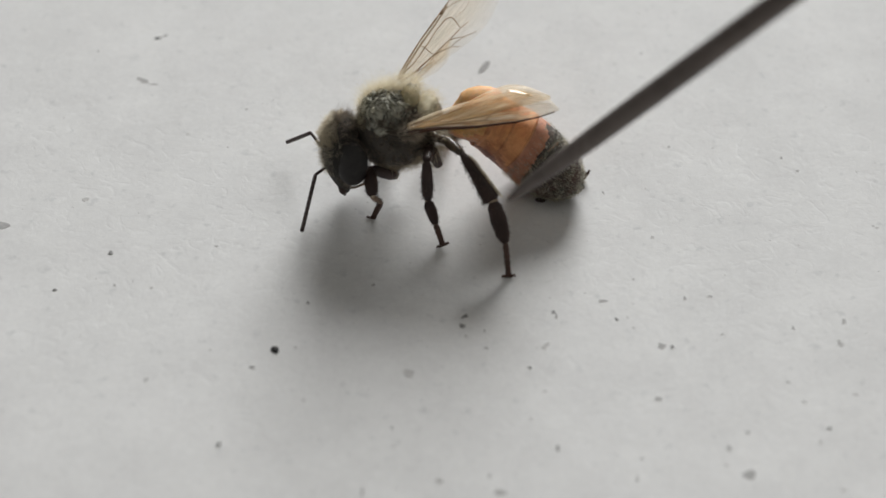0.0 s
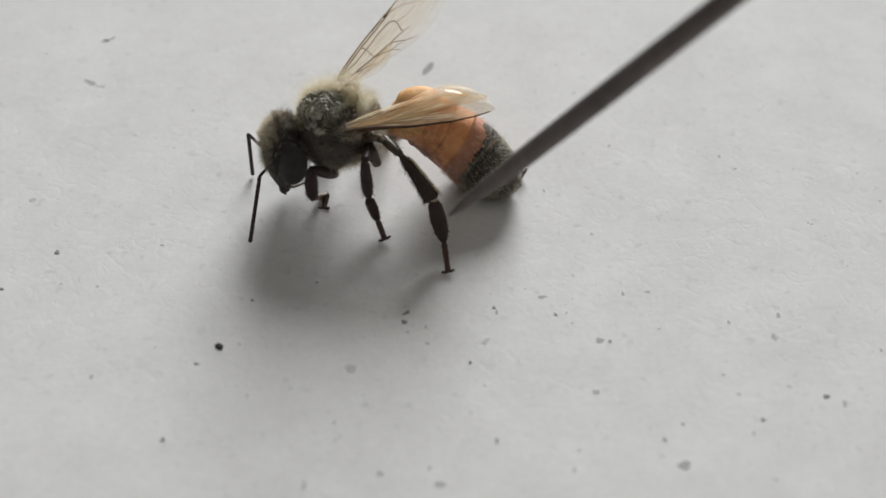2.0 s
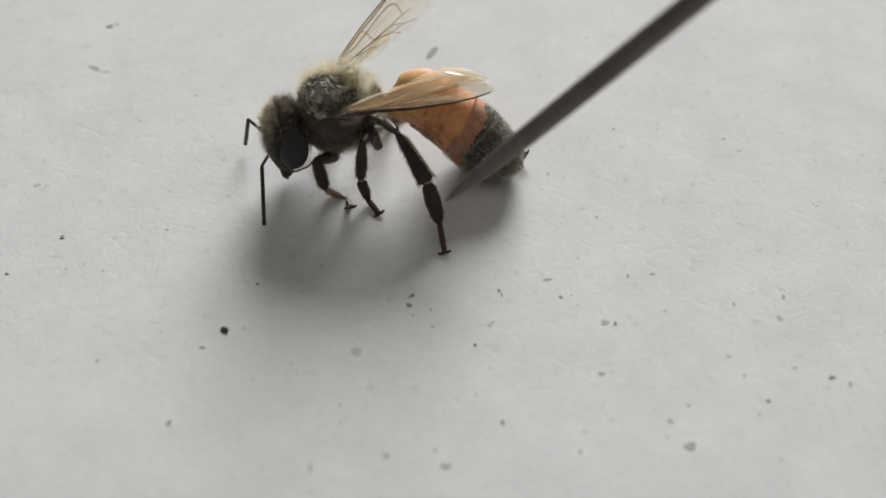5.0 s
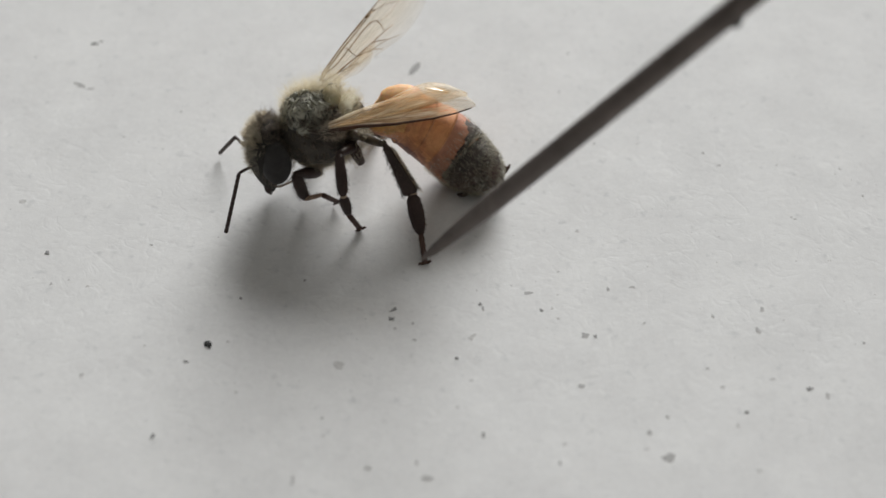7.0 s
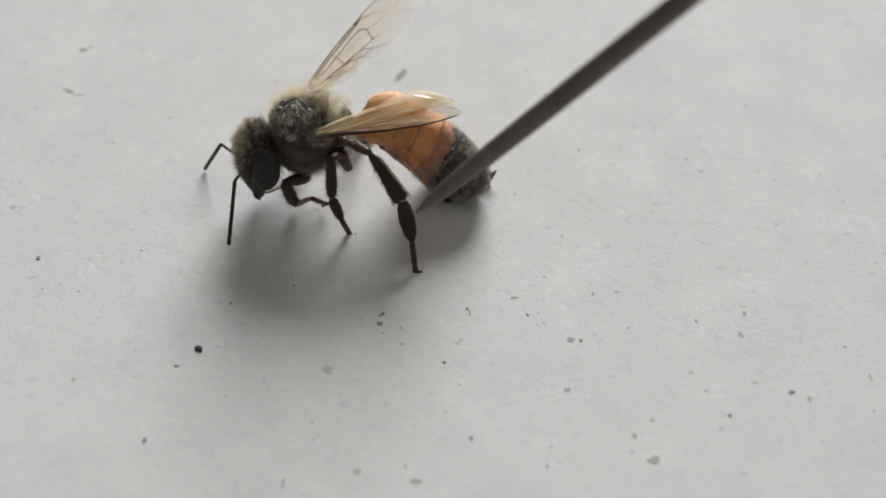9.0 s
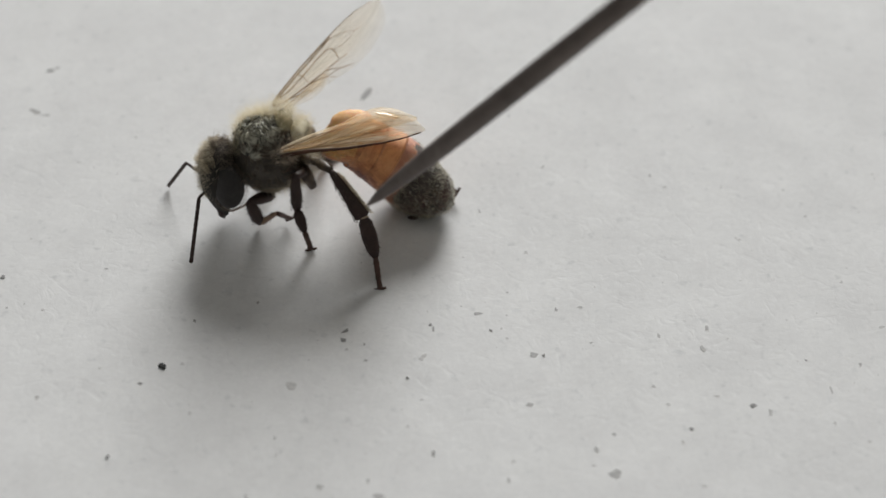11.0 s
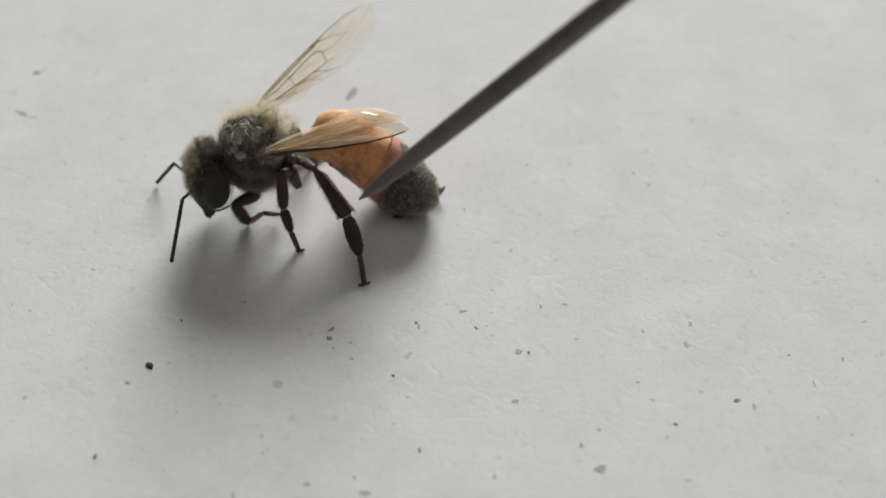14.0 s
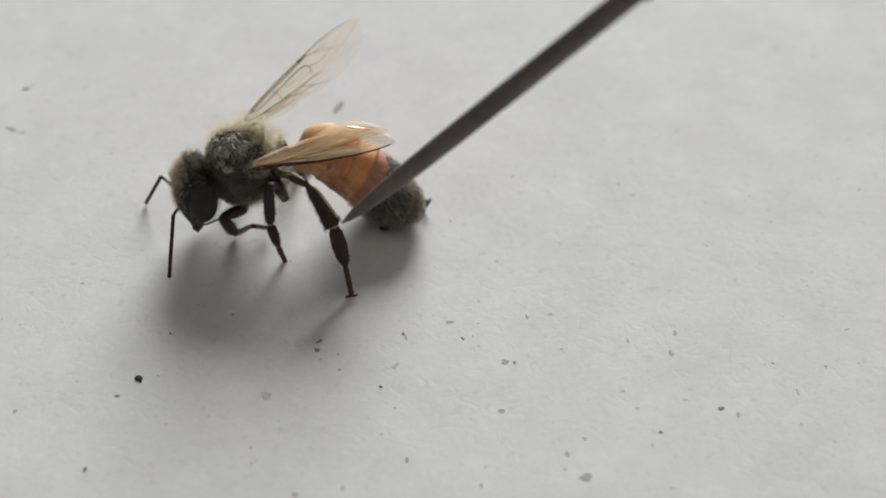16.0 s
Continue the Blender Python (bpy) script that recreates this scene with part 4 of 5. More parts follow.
raised = (
    wing("forewing", FAR_FORE, (5.45, 8.25, 6.55), (1, -0.6, -0.1),
         ((0, -0.12), (0.05, -0.27), (0.3, -0.48), (0.46, -0.55), (0.68, -0.58), (0.84, -0.53), (0.96, -0.26), (1, -0.04)),
         ((0, 0.1), (0.08, 0.4), (0.18, 0.85), (0.34, 1.3), (0.5, 1.62), (0.65, 1.66), (0.8, 1.42), (0.92, 1.02), (1, 0.1)), CLEAR_WING, (
             (((0.0, -0.12), (0.05, -0.27), (0.3, -0.48), (0.46, -0.55), (0.68, -0.58), (0.84, -0.53), (0.96, -0.26)), 0.050, 0.014),
             (((0.0, 0.0), (0.05, -0.13), (0.27, -0.32), (0.44, -0.38), (0.57, -0.44)), 0.036, 0.034),
             (((0.52, -0.50), (0.56, -0.48), (0.60, -0.52)), 0.070, 0.030), (((0.40, -0.50), (0.46, -0.52), (0.50, -0.54)), 0.030, 0.050),
             (((0.0, 0.05), (0.08, 0.28), (0.25, 0.53), (0.38, 0.69), (0.5, 0.81), (0.55, 0.90)), 0.042, 0.014),
             (((0.05, -0.10), (0.15, 0.0), (0.27, -0.05), (0.4, -0.14), (0.5, -0.12), (0.53, 0.06), (0.52, 0.31), (0.49, 0.72)), 0.022, 0.026),
             (((0.26, -0.32), (0.27, -0.05), (0.26, 0.17), (0.25, 0.5)), 0.022, 0.020),
             (((0.38, 0.69), (0.45, 1.20), (0.52, 1.46)), 0.020, 0.010),
             (((0.25, 0.53), (0.34, 0.96), (0.38, 1.30)), 0.024, 0.010),
             (((0.45, 1.20), (0.40, 1.05), (0.34, 0.96)), 0.014, 0.012),
             (((0.08, 0.28), (0.21, 0.74), (0.21, 0.92)), 0.024, 0.012),
             (((0.57, -0.44), (0.65, -0.20), (0.72, 0.25), (0.76, 0.36)), 0.016, 0.008), (((0.52, 0.2), (0.62, 0.35), (0.72, 0.25)), 0.012, 0.008)),
         "raised clear amber wing with brown veins", 0.6),
    wing("hindwing", FAR_HIND, (2.9, 4.1, 5.15), (1, -0.6, -0.1), ((0, 0), (0.5, -0.05), (1, 0)), ((0, 0.1), (0.4, 0.6), (0.7, 0.62), (1, 0.08)), CLEAR_WING, (
        (((0.0, 0.03), (0.5, 0.0), (0.9, 0.06)), 0.018, 0.008), (((0.0, 0.06), (0.5, 0.3), (0.75, 0.34)), 0.013, 0.007)),
         "thin clear hind wing beside the fore wing", 0.6))


# ---- jointed limbs ----
class Limb:
    """A chain of stiff links from a fixed socket. steps: time and the joints after the socket."""

    def __init__(self, socket, lengths, broad):
        self.socket, self.lengths, self.broad, self.links, self.steps = Vector(socket), lengths, broad, [], []

    def chain(self, joints):
        """The links' poses in the bee's space (metres), each link kept at its own length."""
        at, poses = self.socket.copy(), []
        for j, long in zip(joints, self.lengths):
            turn = frame_of(Vector(j) - at, self.broad)
            poses.append(Matrix.Translation(at * MM) @ turn)
            at = at + turn.col[2].to_3d() * long
        return poses

    def local(self, poses):
        return [poses[0]] + [poses[0].inverted() @ p for p in poses[1:]]

    def rest(self, joints):
        for ob, m in zip(self.links, self.local(self.chain(joints))):
            ob.matrix_basis = m


def link_mesh(name, long, shape, mat, parent, label="", fringe=0, bristle=0.2, claws=False, thick=1.25):
    """One stiff link along its own z. shape: rows of place along it, half breadth, half thickness (millimetres)."""
    bm = bmesh.new()
    rings(bm, [(mm(0, 0, u * long), mm(b * thick, 0, 0), mm(0, t * thick, 0)) for u, b, t in shape], 12)
    if claws:
        for s in (1, -1):
            tube(bm, [mm(0, 0, long * 0.93), mm(0.14 * s, 0, long * 1.0), mm(0.27 * s, 0.02, long * 0.97), mm(0.31 * s, 0.04, long * 1.03)],
                 [0.085 * MM, 0.075 * MM, 0.055 * MM, 0.018 * MM], 6)
        blob(bm, mm(0, 0, long * 0.98), (0.13 * MM, 0.09 * MM, 0.08 * MM), None, 0.1, 900, 10, 8)
    ob = part(name, bm, mat, parent, label)
    if fringe:
        fur = Fur()
        for _ in range(fringe):
            u = random.uniform(0.06, 0.97)
            k = max(i for i in range(len(shape) - 1) if shape[i][0] <= u)
            w = (u - shape[k][0]) / (shape[k + 1][0] - shape[k][0])
            b, t = (shape[k][i] * (1 - w) + shape[k + 1][i] * w for i in (1, 2))
            g = random.choice((random.gauss(0, 0.5), math.pi + random.gauss(0, 0.5), random.uniform(0, 6.28)))
            out = Vector((math.cos(g), math.sin(g), 0))
            stray = Vector((random.gauss(0, 1), random.gauss(0, 1), random.gauss(0, 1))) * 0.2
            fur.strand(mm(b * thick * math.cos(g), t * thick * math.sin(g), u * long), (out * 0.7 + Vector((0, 0, 0.6)) + stray).normalized(), bristle * random.uniform(0.5, 1.2) * MM, 0.016 * MM,
                       Vector((0, 0, 0.5)))
        me = ob.data
        joined = bmesh.new()
        joined.from_mesh(me)
        vs = [joined.verts.new(p) for p in fur.v]
        for f in fur.f:
            face = joined.faces.new([vs[i] for i in f])
            face.material_index = 1
        joined.to_mesh(me)
        joined.free()
        me.materials.append(BRISTLE)
    return ob


def leg(name, socket, lengths, broad, label, pale=False):
    limb = Limb(socket, lengths, broad)
    f, t, b, s = lengths
    wide = {"hindleg": ((0, .10, .09), (.15, .16, .12), (.5, .22, .12), (.8, .30, .12), (.95, .31, .11), (1, .16, .09)),
            "midleg": ((0, .10, .09), (.12, .17, .14), (.5, .22, .16), (.85, .20, .14), (1, .11, .10)),
            "foreleg": ((0, .10, .09), (.12, .20, .16), (.5, .25, .18), (.85, .22, .15), (1, .11, .10))}[name]
    heel = {"hindleg": ((0, .16, .09), (.12, .26, .13), (.45, .31, .14), (.8, .25, .12), (.93, .17, .10), (1, .11, .09)),
            "midleg": ((0, .11, .09), (.15, .19, .12), (.5, .205, .12), (.85, .15, .10), (1, .09, .08)),
            "foreleg": ((0, .08, .07), (.15, .12, .10), (.5, .12, .09), (.9, .10, .08), (1, .07, .06))}[name]
    stout = 1.3 if name == "foreleg" else 1.0
    thigh = link_mesh(name, f, ((-.25, .16, .16), (0, .19 * stout, .18 * stout), (.4, .20 * stout, .18 * stout), (.85, .16 * stout, .14), (1, .12, .11)), THIGH if name == "hindleg" else LEG, bee, label, 50, 0.2)
    limb.links = [thigh,
                  link_mesh("tibia", t, wide, LEG, thigh, "broad dark brown shin with a hair fringe", 520 if name == "hindleg" else 170, 0.24 if name == "hindleg" else 0.15),
                  link_mesh("basitarsus", b, heel, PALE_LEG if pale else LEG, thigh, "", 150, 0.11),
                  link_mesh("tarsus", s, ((0, .09, .08), (.2, .12, .10), (.23, .10, .09), (.42, .12, .10), (.45, .095, .085), (.64, .115, .095), (.67, .09, .08), (.9, .11, .09), (1, .08, .07)),
                            FOOT, thigh, "thin jointed red-brown foot with two claws", 30, 0.1, True)]
    if name == "hindleg":
        # Pale fringe hairs whose colour stands in for the shiny streak along the shin.
        fur = Fur()
        for _ in range(420):
            u = random.uniform(0.08, 0.92)
            stray = Vector((random.gauss(0, 1), random.gauss(0, 1), random.gauss(0, 1))) * 0.12
            fur.strand(mm((0.16 + 0.14 * u) * 1.2, random.uniform(-0.12, 0.12), u * t), (Vector((0.55, -0.2, 0.9)) + stray).normalized(), random.uniform(0.25, 0.42) * MM, 0.011 * MM, Vector((-0.2, 0, 0.6)))
        fur.link("sheen_fringe", CREAM, limb.links[1], "pale hair fringe along the shin, in place of its sheen")
    # Pale joint skin; its tone also carries the white highlight at the joint.
    bm = bmesh.new()
    blob(bm, mm(0, 0, 0), (heel[0][1] * 1.5 * MM, heel[0][2] * 1.6 * MM, 0.07 * MM), None, 0.2, 2500, 12, 8)
    part("joint", bm, JOINT, limb.links[2], "pale joint skin with a highlight in its tone")
    return limb


HIP_FORE = (0.09, -1.15, 1.41)
HIP_MID = (1.83, -1.15, 2.96)
HIP_HIND = (2.62, -0.95, 3.38)
FEELER_NEAR = (-2.73, -1.20, 1.83)
FEELER_FAR = (-3.14, -0.25, 1.94)


def coxa(a, b, r, mat=THIGH):
    bm = bmesh.new()
    tube(bm, [mm(*a), (mm(*a) + mm(*b)) / 2, mm(*b)], [r * MM, r * 1.05 * MM, r * 0.7 * MM], 12)
    hip = part("coxa", bm, mat, bee, "dark stubby hip of a leg")
    fur = Fur()
    at, way = Vector(b) * 0.6 + Vector(a) * 0.4, (Vector(b) - Vector(a)).normalized()
    fur.coat(260, at, (r * 1.1, r * 1.1, r * 1.8), 0.28, 0.008, way * 0.8, None, 0.45)
    fur.link("hip_fur", TAN, hip, "fine pale hair on the hip")


coxa((1.72, -0.9, 3.15), (2.28, -1.0, 1.95), 0.29, LEG)
coxa((1.75, -0.75, 3.5), (2.25, -0.9, 3.45), 0.24)
coxa((2.2, -0.85, 3.45), (2.62, -0.95, 3.38), 0.2)
coxa((1.3, -0.6, 2.6), (1.8, -1.15, 2.95), 0.26)
coxa((0.5, -0.6, 1.9), (0.1, -1.15, 1.45), 0.26)
fore = leg("foreleg", HIP_FORE, (1.3, 1.7, 1.2, 1.05), (1, 0, 0.2), "dark brown jointed foreleg", True)
mid = leg("midleg", HIP_MID, (1.3, 2.0, 1.15, 1.05), (1, 0, 0.2), "dark brown jointed middle leg")
hind = leg("hindleg", HIP_HIND, (1.3, 2.75, 1.95, 1.5), (1, 0, 0.3), "dark brown hind leg with a fringed shin")
other_fore = leg("foreleg", (0.1, 0.8, 1.5), (1.3, 1.7, 1.2, 1.05), (1, 0, 0.2), "dark brown jointed foreleg", True)
other_mid = leg("midleg", (1.8, 1.1, 2.7), (1.3, 2.0, 1.15, 1.05), (1, 0, 0.2), "dark brown jointed middle leg")
other_hind = leg("hindleg", (2.6, 1.0, 3.0), (1.3, 2.75, 1.95, 1.5), (1, 0, 0.3), "dark brown hind leg reaching past the tail")
other_mid.rest(((1.9, 2.3, 3.0), (2.2, 2.9, 1.2), (2.6, 3.2, 0.4), (3.2, 3.7, 0.08)))
other_hind.rest(((3.8, 1.4, 3.1), (6.2, 1.5, 1.75), (8.0, 1.15, 0.95), (9.45, 0.72, 0.3)))


def antenna(socket, lengths, label):
    limb = Limb(socket, lengths, (0, 1, 0))
    a, b = lengths
    scape = link_mesh("antenna", a, ((-.08, .07, .07), (0, .09, .09), (.2, .07, .07), (.9, .075, .075), (1, .06, .06)), LEG, bee, label, thick=1.0)
    rows = [(0, .06, .06)]
    for k in range(11):
        rows += [((k + 0.12) / 11, .09, .09), ((k + 0.85) / 11, .10, .10), ((k + 0.98) / 11, .078, .078)]
    limb.links = [scape, link_mesh("flagellum", b, tuple(rows) + ((1.01, .03, .03),), LEG, scape, "black ringed antenna lash", thick=1.0)]
    return limb


near_antenna = antenna(FEELER_NEAR, (0.95, 3.3), "black elbowed antenna")
far_antenna = antenna(FEELER_FAR, (1.05, 2.35), "black elbowed antenna")


# ---- the needle ----
def needle_thing():
    """A steel needle along its own z, point near the origin."""
    bm = bmesh.new()
    rows = ((-.28, .025), (-.1, .075), (.2, .14), (.7, .23), (1.6, .30), (3, .37), (5, .42), (7.5, .445), (11, .455), (20, .455), (35, .455), (50, .455), (56, .43), (58, .38), (58.6, .12))
    rings(bm, [(mm(0, 0, z), mm(r, 0, 0), mm(0, r, 0)) for z, r in rows], 24)
    for v in bm.verts:
        v.co += v.normal * 0.006 * MM * noise.noise(v.co * 1500)
    n = part("needle", bm, STEEL, None, "thin dark steel needle with a tapered point held over the bee")
    bm = bmesh.new()
    blob(bm, mm(0.0, 0.0, 0.0), (0.16 * MM, 0.10 * MM, 0.26 * MM), None, 0.3, 1500, 12, 8)
    spot = part("rust_spot", bm, CUTICLE, n, "small black spot of rust")
    spot.location = mm(0.38, 0.24, 18.7)
    return tagged(n, category="needle")


needle = needle_thing()
JABS = []


def jab(t, tip, way):
    JABS.append((t, Matrix.Translation(mm(*tip)) @ frame_of(way, (0.6, -0.8, 0.0))))


def stride(limb, t, *joints):
    limb.steps.append((t, joints))


def key_limb(limb):
    """Keys every link at small steps, so that the joints hold together."""
    times = [k / 5 for k in range(81)]
    marks = [s[0] for s in limb.steps]
    rows = [[] for _ in limb.links]
    for t in times:
        joints = []
        for j in range(len(limb.lengths)):
            joints.append([float(np.interp(t, marks, [s[1][j][a] for s in limb.steps])) for a in range(3)])
        for row, m in zip(rows, limb.local(limb.chain(joints))):
            row.append((t, m))
    for ob, row in zip(limb.links, rows):
        walk(ob, row)


def motions():
    """The bee shuffles forward, works its legs and feelers; the needle jabs at it."""
    x, y, z = BEE_AT
    walk(bee, [
        (0, Matrix.Translation(mm(x + 0.33, y, z + 0)) @ pose(0, 0, 0, 0, 0.8, 0)),
        (0.5, Matrix.Translation(mm(x + 0.25, y, z + 0)) @ pose(0, 0, 0, 0, 0.8, 0)),
        (1.5, Matrix.Translation(mm(x + 0.15, y, z + 0)) @ pose(0, 0, 0, 0, 0.8, 0)),
        (2.5, Matrix.Translation(mm(x + 0.13, y, z + 0)) @ pose(0, 0, 0, 0, 0.8, 0)),
        (3, Matrix.Translation(mm(x + 0, y, z + -0.08)) @ pose(0, 0, 0, 0, 0.4, 0)),
        (3.5, Matrix.Translation(mm(x + 0.03, y, z + 0)) @ pose(0, 0, 0, 0, 0, 0)),
        (16, Matrix.Translation(mm(x + 0, y, z + 0)) @ pose(0, 0, 0, 0, 0, 0)),
    ])
    stride(fore, 0, (-0.88, -1.67, 2.1), (-0.61, -3.33, 1.85), (-0.28, -2.65, 0.92), (-0.65, -2.69, -0.06))
    stride(fore, 0.5, (-0.91, -1.64, 2.07), (-0.69, -3.31, 1.82), (-0.32, -2.57, 0.95), (-0.58, -2.66, -0.06))
    stride(fore, 1, (-0.83, -1.72, 2.14), (-0.83, -2.01, 0.46), (-0.14, -1.15, -0.02), (-0.28, -2.19, -0.01))
    stride(fore, 2, (-0.82, -1.75, 2.12), (-0.73, -1.97, 0.44), (-0.1, -1.03, 0.02), (-0.18, -2.08, -0.01))
    stride(fore, 2.4, (-0.77, -1.73, 2.2), (-0.66, -1.85, 0.51), (-0.03, -0.95, 0.02), (-0.1, -2, 0.02))
    stride(fore, 2.6, (-1.05, -1.64, 1.8), (-0.87, -1.42, 0.12), (-0.31, -1.88, 1.08), (-0.29, -1.94, 0.03))
    stride(fore, 2.8, (-0.27, -2.22, 2.06), (-0.48, -2.63, 0.42), (-0.08, -3.71, 0.09), (-0.18, -4.74, 0.28))
    stride(fore, 3, (-0.3, -2.39, 1.43), (-0.62, -3.93, 0.79), (-0.68, -4.99, 0.22), (-0.83, -6.02, 0.21))
    stride(fore, 3.2, (0.27, -2.38, 1.05), (0.35, -4.02, 0.59), (0.55, -5.16, 0.26), (0.58, -6.2, 0.12))
    stride(fore, 3.5, (-0.28, -2.39, 1.36), (-0.12, -4.02, 0.9), (0.3, -4.95, 0.27), (0.74, -5.89, 0.09))
    stride(fore, 4, (-0.54, -2.14, 1.97), (-0.19, -2.37, 0.32), (0.47, -3.34, 0.09), (0.97, -4.24, 0.31))
    stride(fore, 6.3, (-0.64, -2.05, 2), (-0.24, -2.06, 0.35), (0.5, -1.19, -0.04), (1.14, -2.02, 0.11))
    stride(fore, 6.5, (-0.6, -2.08, 1.99), (-0.25, -2.11, 0.33), (0.42, -1.18, -0.02), (1.18, -1.9, 0.08))
    stride(fore, 7, (-0.79, -1.95, 1.94), (-0.37, -1.81, 0.3), (0.49, -2.29, 0.99), (1.21, -1.98, 0.3))
    stride(fore, 7.5, (-0.77, -2.01, 1.87), (-0.31, -1.86, 0.24), (0.47, -2.37, 1), (1.2, -2.04, 0.32))
    stride(fore, 8, (-0.67, -2.02, 2.01), (-0.35, -1.82, 0.35), (0.45, -2.29, 1.12), (1.25, -2.1, 0.46))
    stride(fore, 8.2, (-0.8, -1.98, 1.88), (-0.31, -1.8, 0.26), (0.47, -2.27, 1.03), (1.23, -1.9, 0.4))
    stride(fore, 10.5, (-0.68, -2.11, 1.84), (-0.26, -1.76, 0.23), (0.58, -1.97, 1.06), (1.19, -1.59, 0.29))
    stride(fore, 11.5, (-0.74, -2.07, 1.8), (-0.34, -1.77, 0.18), (0.52, -1.91, 1.01), (1.18, -1.42, 0.36))
    stride(fore, 12.5, (-0.74, -2.14, 1.58), (-0.22, -1.52, 0.08), (0.63, -1.73, 0.9), (1.28, -1.18, 0.29))
    stride(fore, 13.5, (-0.77, -2.09, 1.65), (-0.25, -1.67, 0.09), (0.54, -1.9, 0.96), (1.2, -1.3, 0.4))
    stride(fore, 14.5, (-0.75, -2.11, 1.67), (-0.16, -1.64, 0.15), (0.66, -1.88, 0.99), (1.28, -1.28, 0.39))
    stride(fore, 15, (-0.78, -2.08, 1.65), (-0.32, -1.64, 0.07), (0.48, -1.89, 0.93), (1.19, -1.33, 0.4))
    stride(fore, 15.5, (-0.81, -2.05, 1.68), (-0.31, -1.68, 0.09), (0.52, -1.88, 0.93), (1.12, -1.23, 0.37))
    stride(fore, 16, (-0.76, -2.09, 1.69), (-0.22, -1.56, 0.17), (0.62, -1.85, 0.98), (1.3, -1.29, 0.4))
    stride(mid, 0, (1.75, -2.39, 3.34), (1.88, -2.9, 1.41), (2.31, -3.64, 0.64), (2.69, -4.49, 0.16))
    stride(mid, 0.5, (1.68, -2.41, 3.24), (1.95, -2.8, 1.3), (2.33, -3.82, 0.93), (2.72, -4.42, 0.16))
    stride(mid, 1, (1.78, -2.42, 3.26), (1.94, -2.83, 1.31), (2.39, -3.73, 0.74), (2.87, -4.44, 0.14))
    stride(mid, 2, (1.73, -2.4, 3.29), (1.95, -2.67, 1.33), (2.43, -3.31, 0.5), (2.82, -4.23, 0.17))
    stride(mid, 2.4, (1.77, -2.38, 3.37), (1.93, -3, 1.48), (2.44, -3.9, 0.99), (2.94, -4.04, 0.07))
    stride(mid, 3, (1.75, -2.43, 3.16), (1.8, -2.61, 1.16), (2.34, -2.97, 0.22), (2.88, -3.87, 0.15))
    stride(mid, 3.5, (1.64, -2.42, 3.17), (1.61, -2.59, 1.17), (2.02, -2.93, 0.15), (2.61, -3.79, 0.06))
    stride(mid, 4, (1.59, -2.41, 3.17), (1.56, -2.56, 1.18), (1.95, -2.73, 0.11), (2.52, -3.61, 0.04))
    stride(mid, 6.3, (1.57, -2.34, 3.41), (1.44, -2.61, 1.43), (1.69, -2.7, 0.31), (2.29, -3.54, 0.12))
    stride(mid, 6.5, (1.48, -2.28, 3.51), (1.52, -2.71, 1.56), (1.82, -2.71, 0.45), (2.31, -3.57, 0.11))
    stride(mid, 7, (1.32, -2.23, 3.47), (1.59, -3.65, 2.09), (1.81, -3.62, 0.96), (2.37, -3.63, 0.07))
    stride(mid, 8, (1.58, -2.35, 3.39), (1.56, -2.48, 1.39), (1.9, -2.6, 0.3), (2.36, -3.52, 0.1))
    stride(mid, 8.2, (1.49, -2.22, 3.61), (1.51, -3.08, 1.8), (1.98, -3.37, 0.79), (2.47, -3.44, -0.13))
    stride(mid, 10.5, (1.52, -2.3, 3.49), (1.6, -2.31, 1.49), (2, -3.28, 1.01), (2.35, -3.42, 0.04))
    stride(mid, 11.5, (1.52, -2.2, 3.66), (1.54, -2.38, 1.67), (1.96, -3.28, 1.08), (2.22, -3.42, 0.07))
    stride(mid, 12.5, (1.56, -2.07, 3.84), (1.64, -2.8, 1.98), (1.97, -3.11, 0.92), (2.39, -3.46, 0.03))
    stride(mid, 13.5, (1.56, -2.13, 3.77), (1.64, -2.57, 1.82), (2.03, -3.37, 1.09), (2.31, -3.49, 0.09))
    stride(mid, 14.5, (1.6, -2.18, 3.72), (1.62, -2.51, 1.75), (1.91, -2.66, 0.65), (2.37, -3.43, 0.11))
    stride(mid, 15, (1.48, -2.14, 3.73), (1.59, -2.52, 1.77), (2.01, -3.35, 1.09), (2.28, -3.51, 0.09))
    stride(mid, 15.5, (1.48, -2.14, 3.73), (1.65, -2.68, 1.81), (1.99, -2.82, 0.72), (2.37, -3.58, 0.1))
    stride(mid, 16, (1.57, -2.17, 3.72), (1.61, -2.71, 1.8), (1.98, -3.17, 0.81), (2.35, -3.35, -0.16))
    stride(hind, 0, (3.32, -2.03, 3.6), (4.84, -4.08, 2.6), (5.49, -5.44, 1.36), (5.72, -6.27, 0.13))
    stride(hind, 0.5, (3.38, -1.99, 3.57), (5.03, -3.85, 2.4), (5.56, -4.89, 0.84), (5.75, -6.22, 0.17))
    stride(hind, 1.5, (3.32, -2.01, 3.64), (5.03, -3.6, 2.19), (5.67, -5.03, 1.02), (5.84, -6.27, 0.19))
    stride(hind, 2, (3.36, -2.01, 3.46), (4.99, -4, 2.48), (5.55, -4.96, 0.87), (5.81, -6.28, 0.22))
    stride(hind, 2.4, (3.37, -2.01, 3.48), (5.08, -3.53, 1.95), (5.51, -4.72, 0.46), (5.73, -6.18, 0.21))
    stride(hind, 2.6, (3.19, -2.03, 3.82), (4.79, -3.09, 1.85), (5.42, -4.69, 0.93), (5.64, -5.97, 0.18))
    stride(hind, 3, (3.35, -2.02, 3.32), (4.85, -4.21, 2.57), (5.61, -4.9, 0.91), (5.88, -6.2, 0.23))
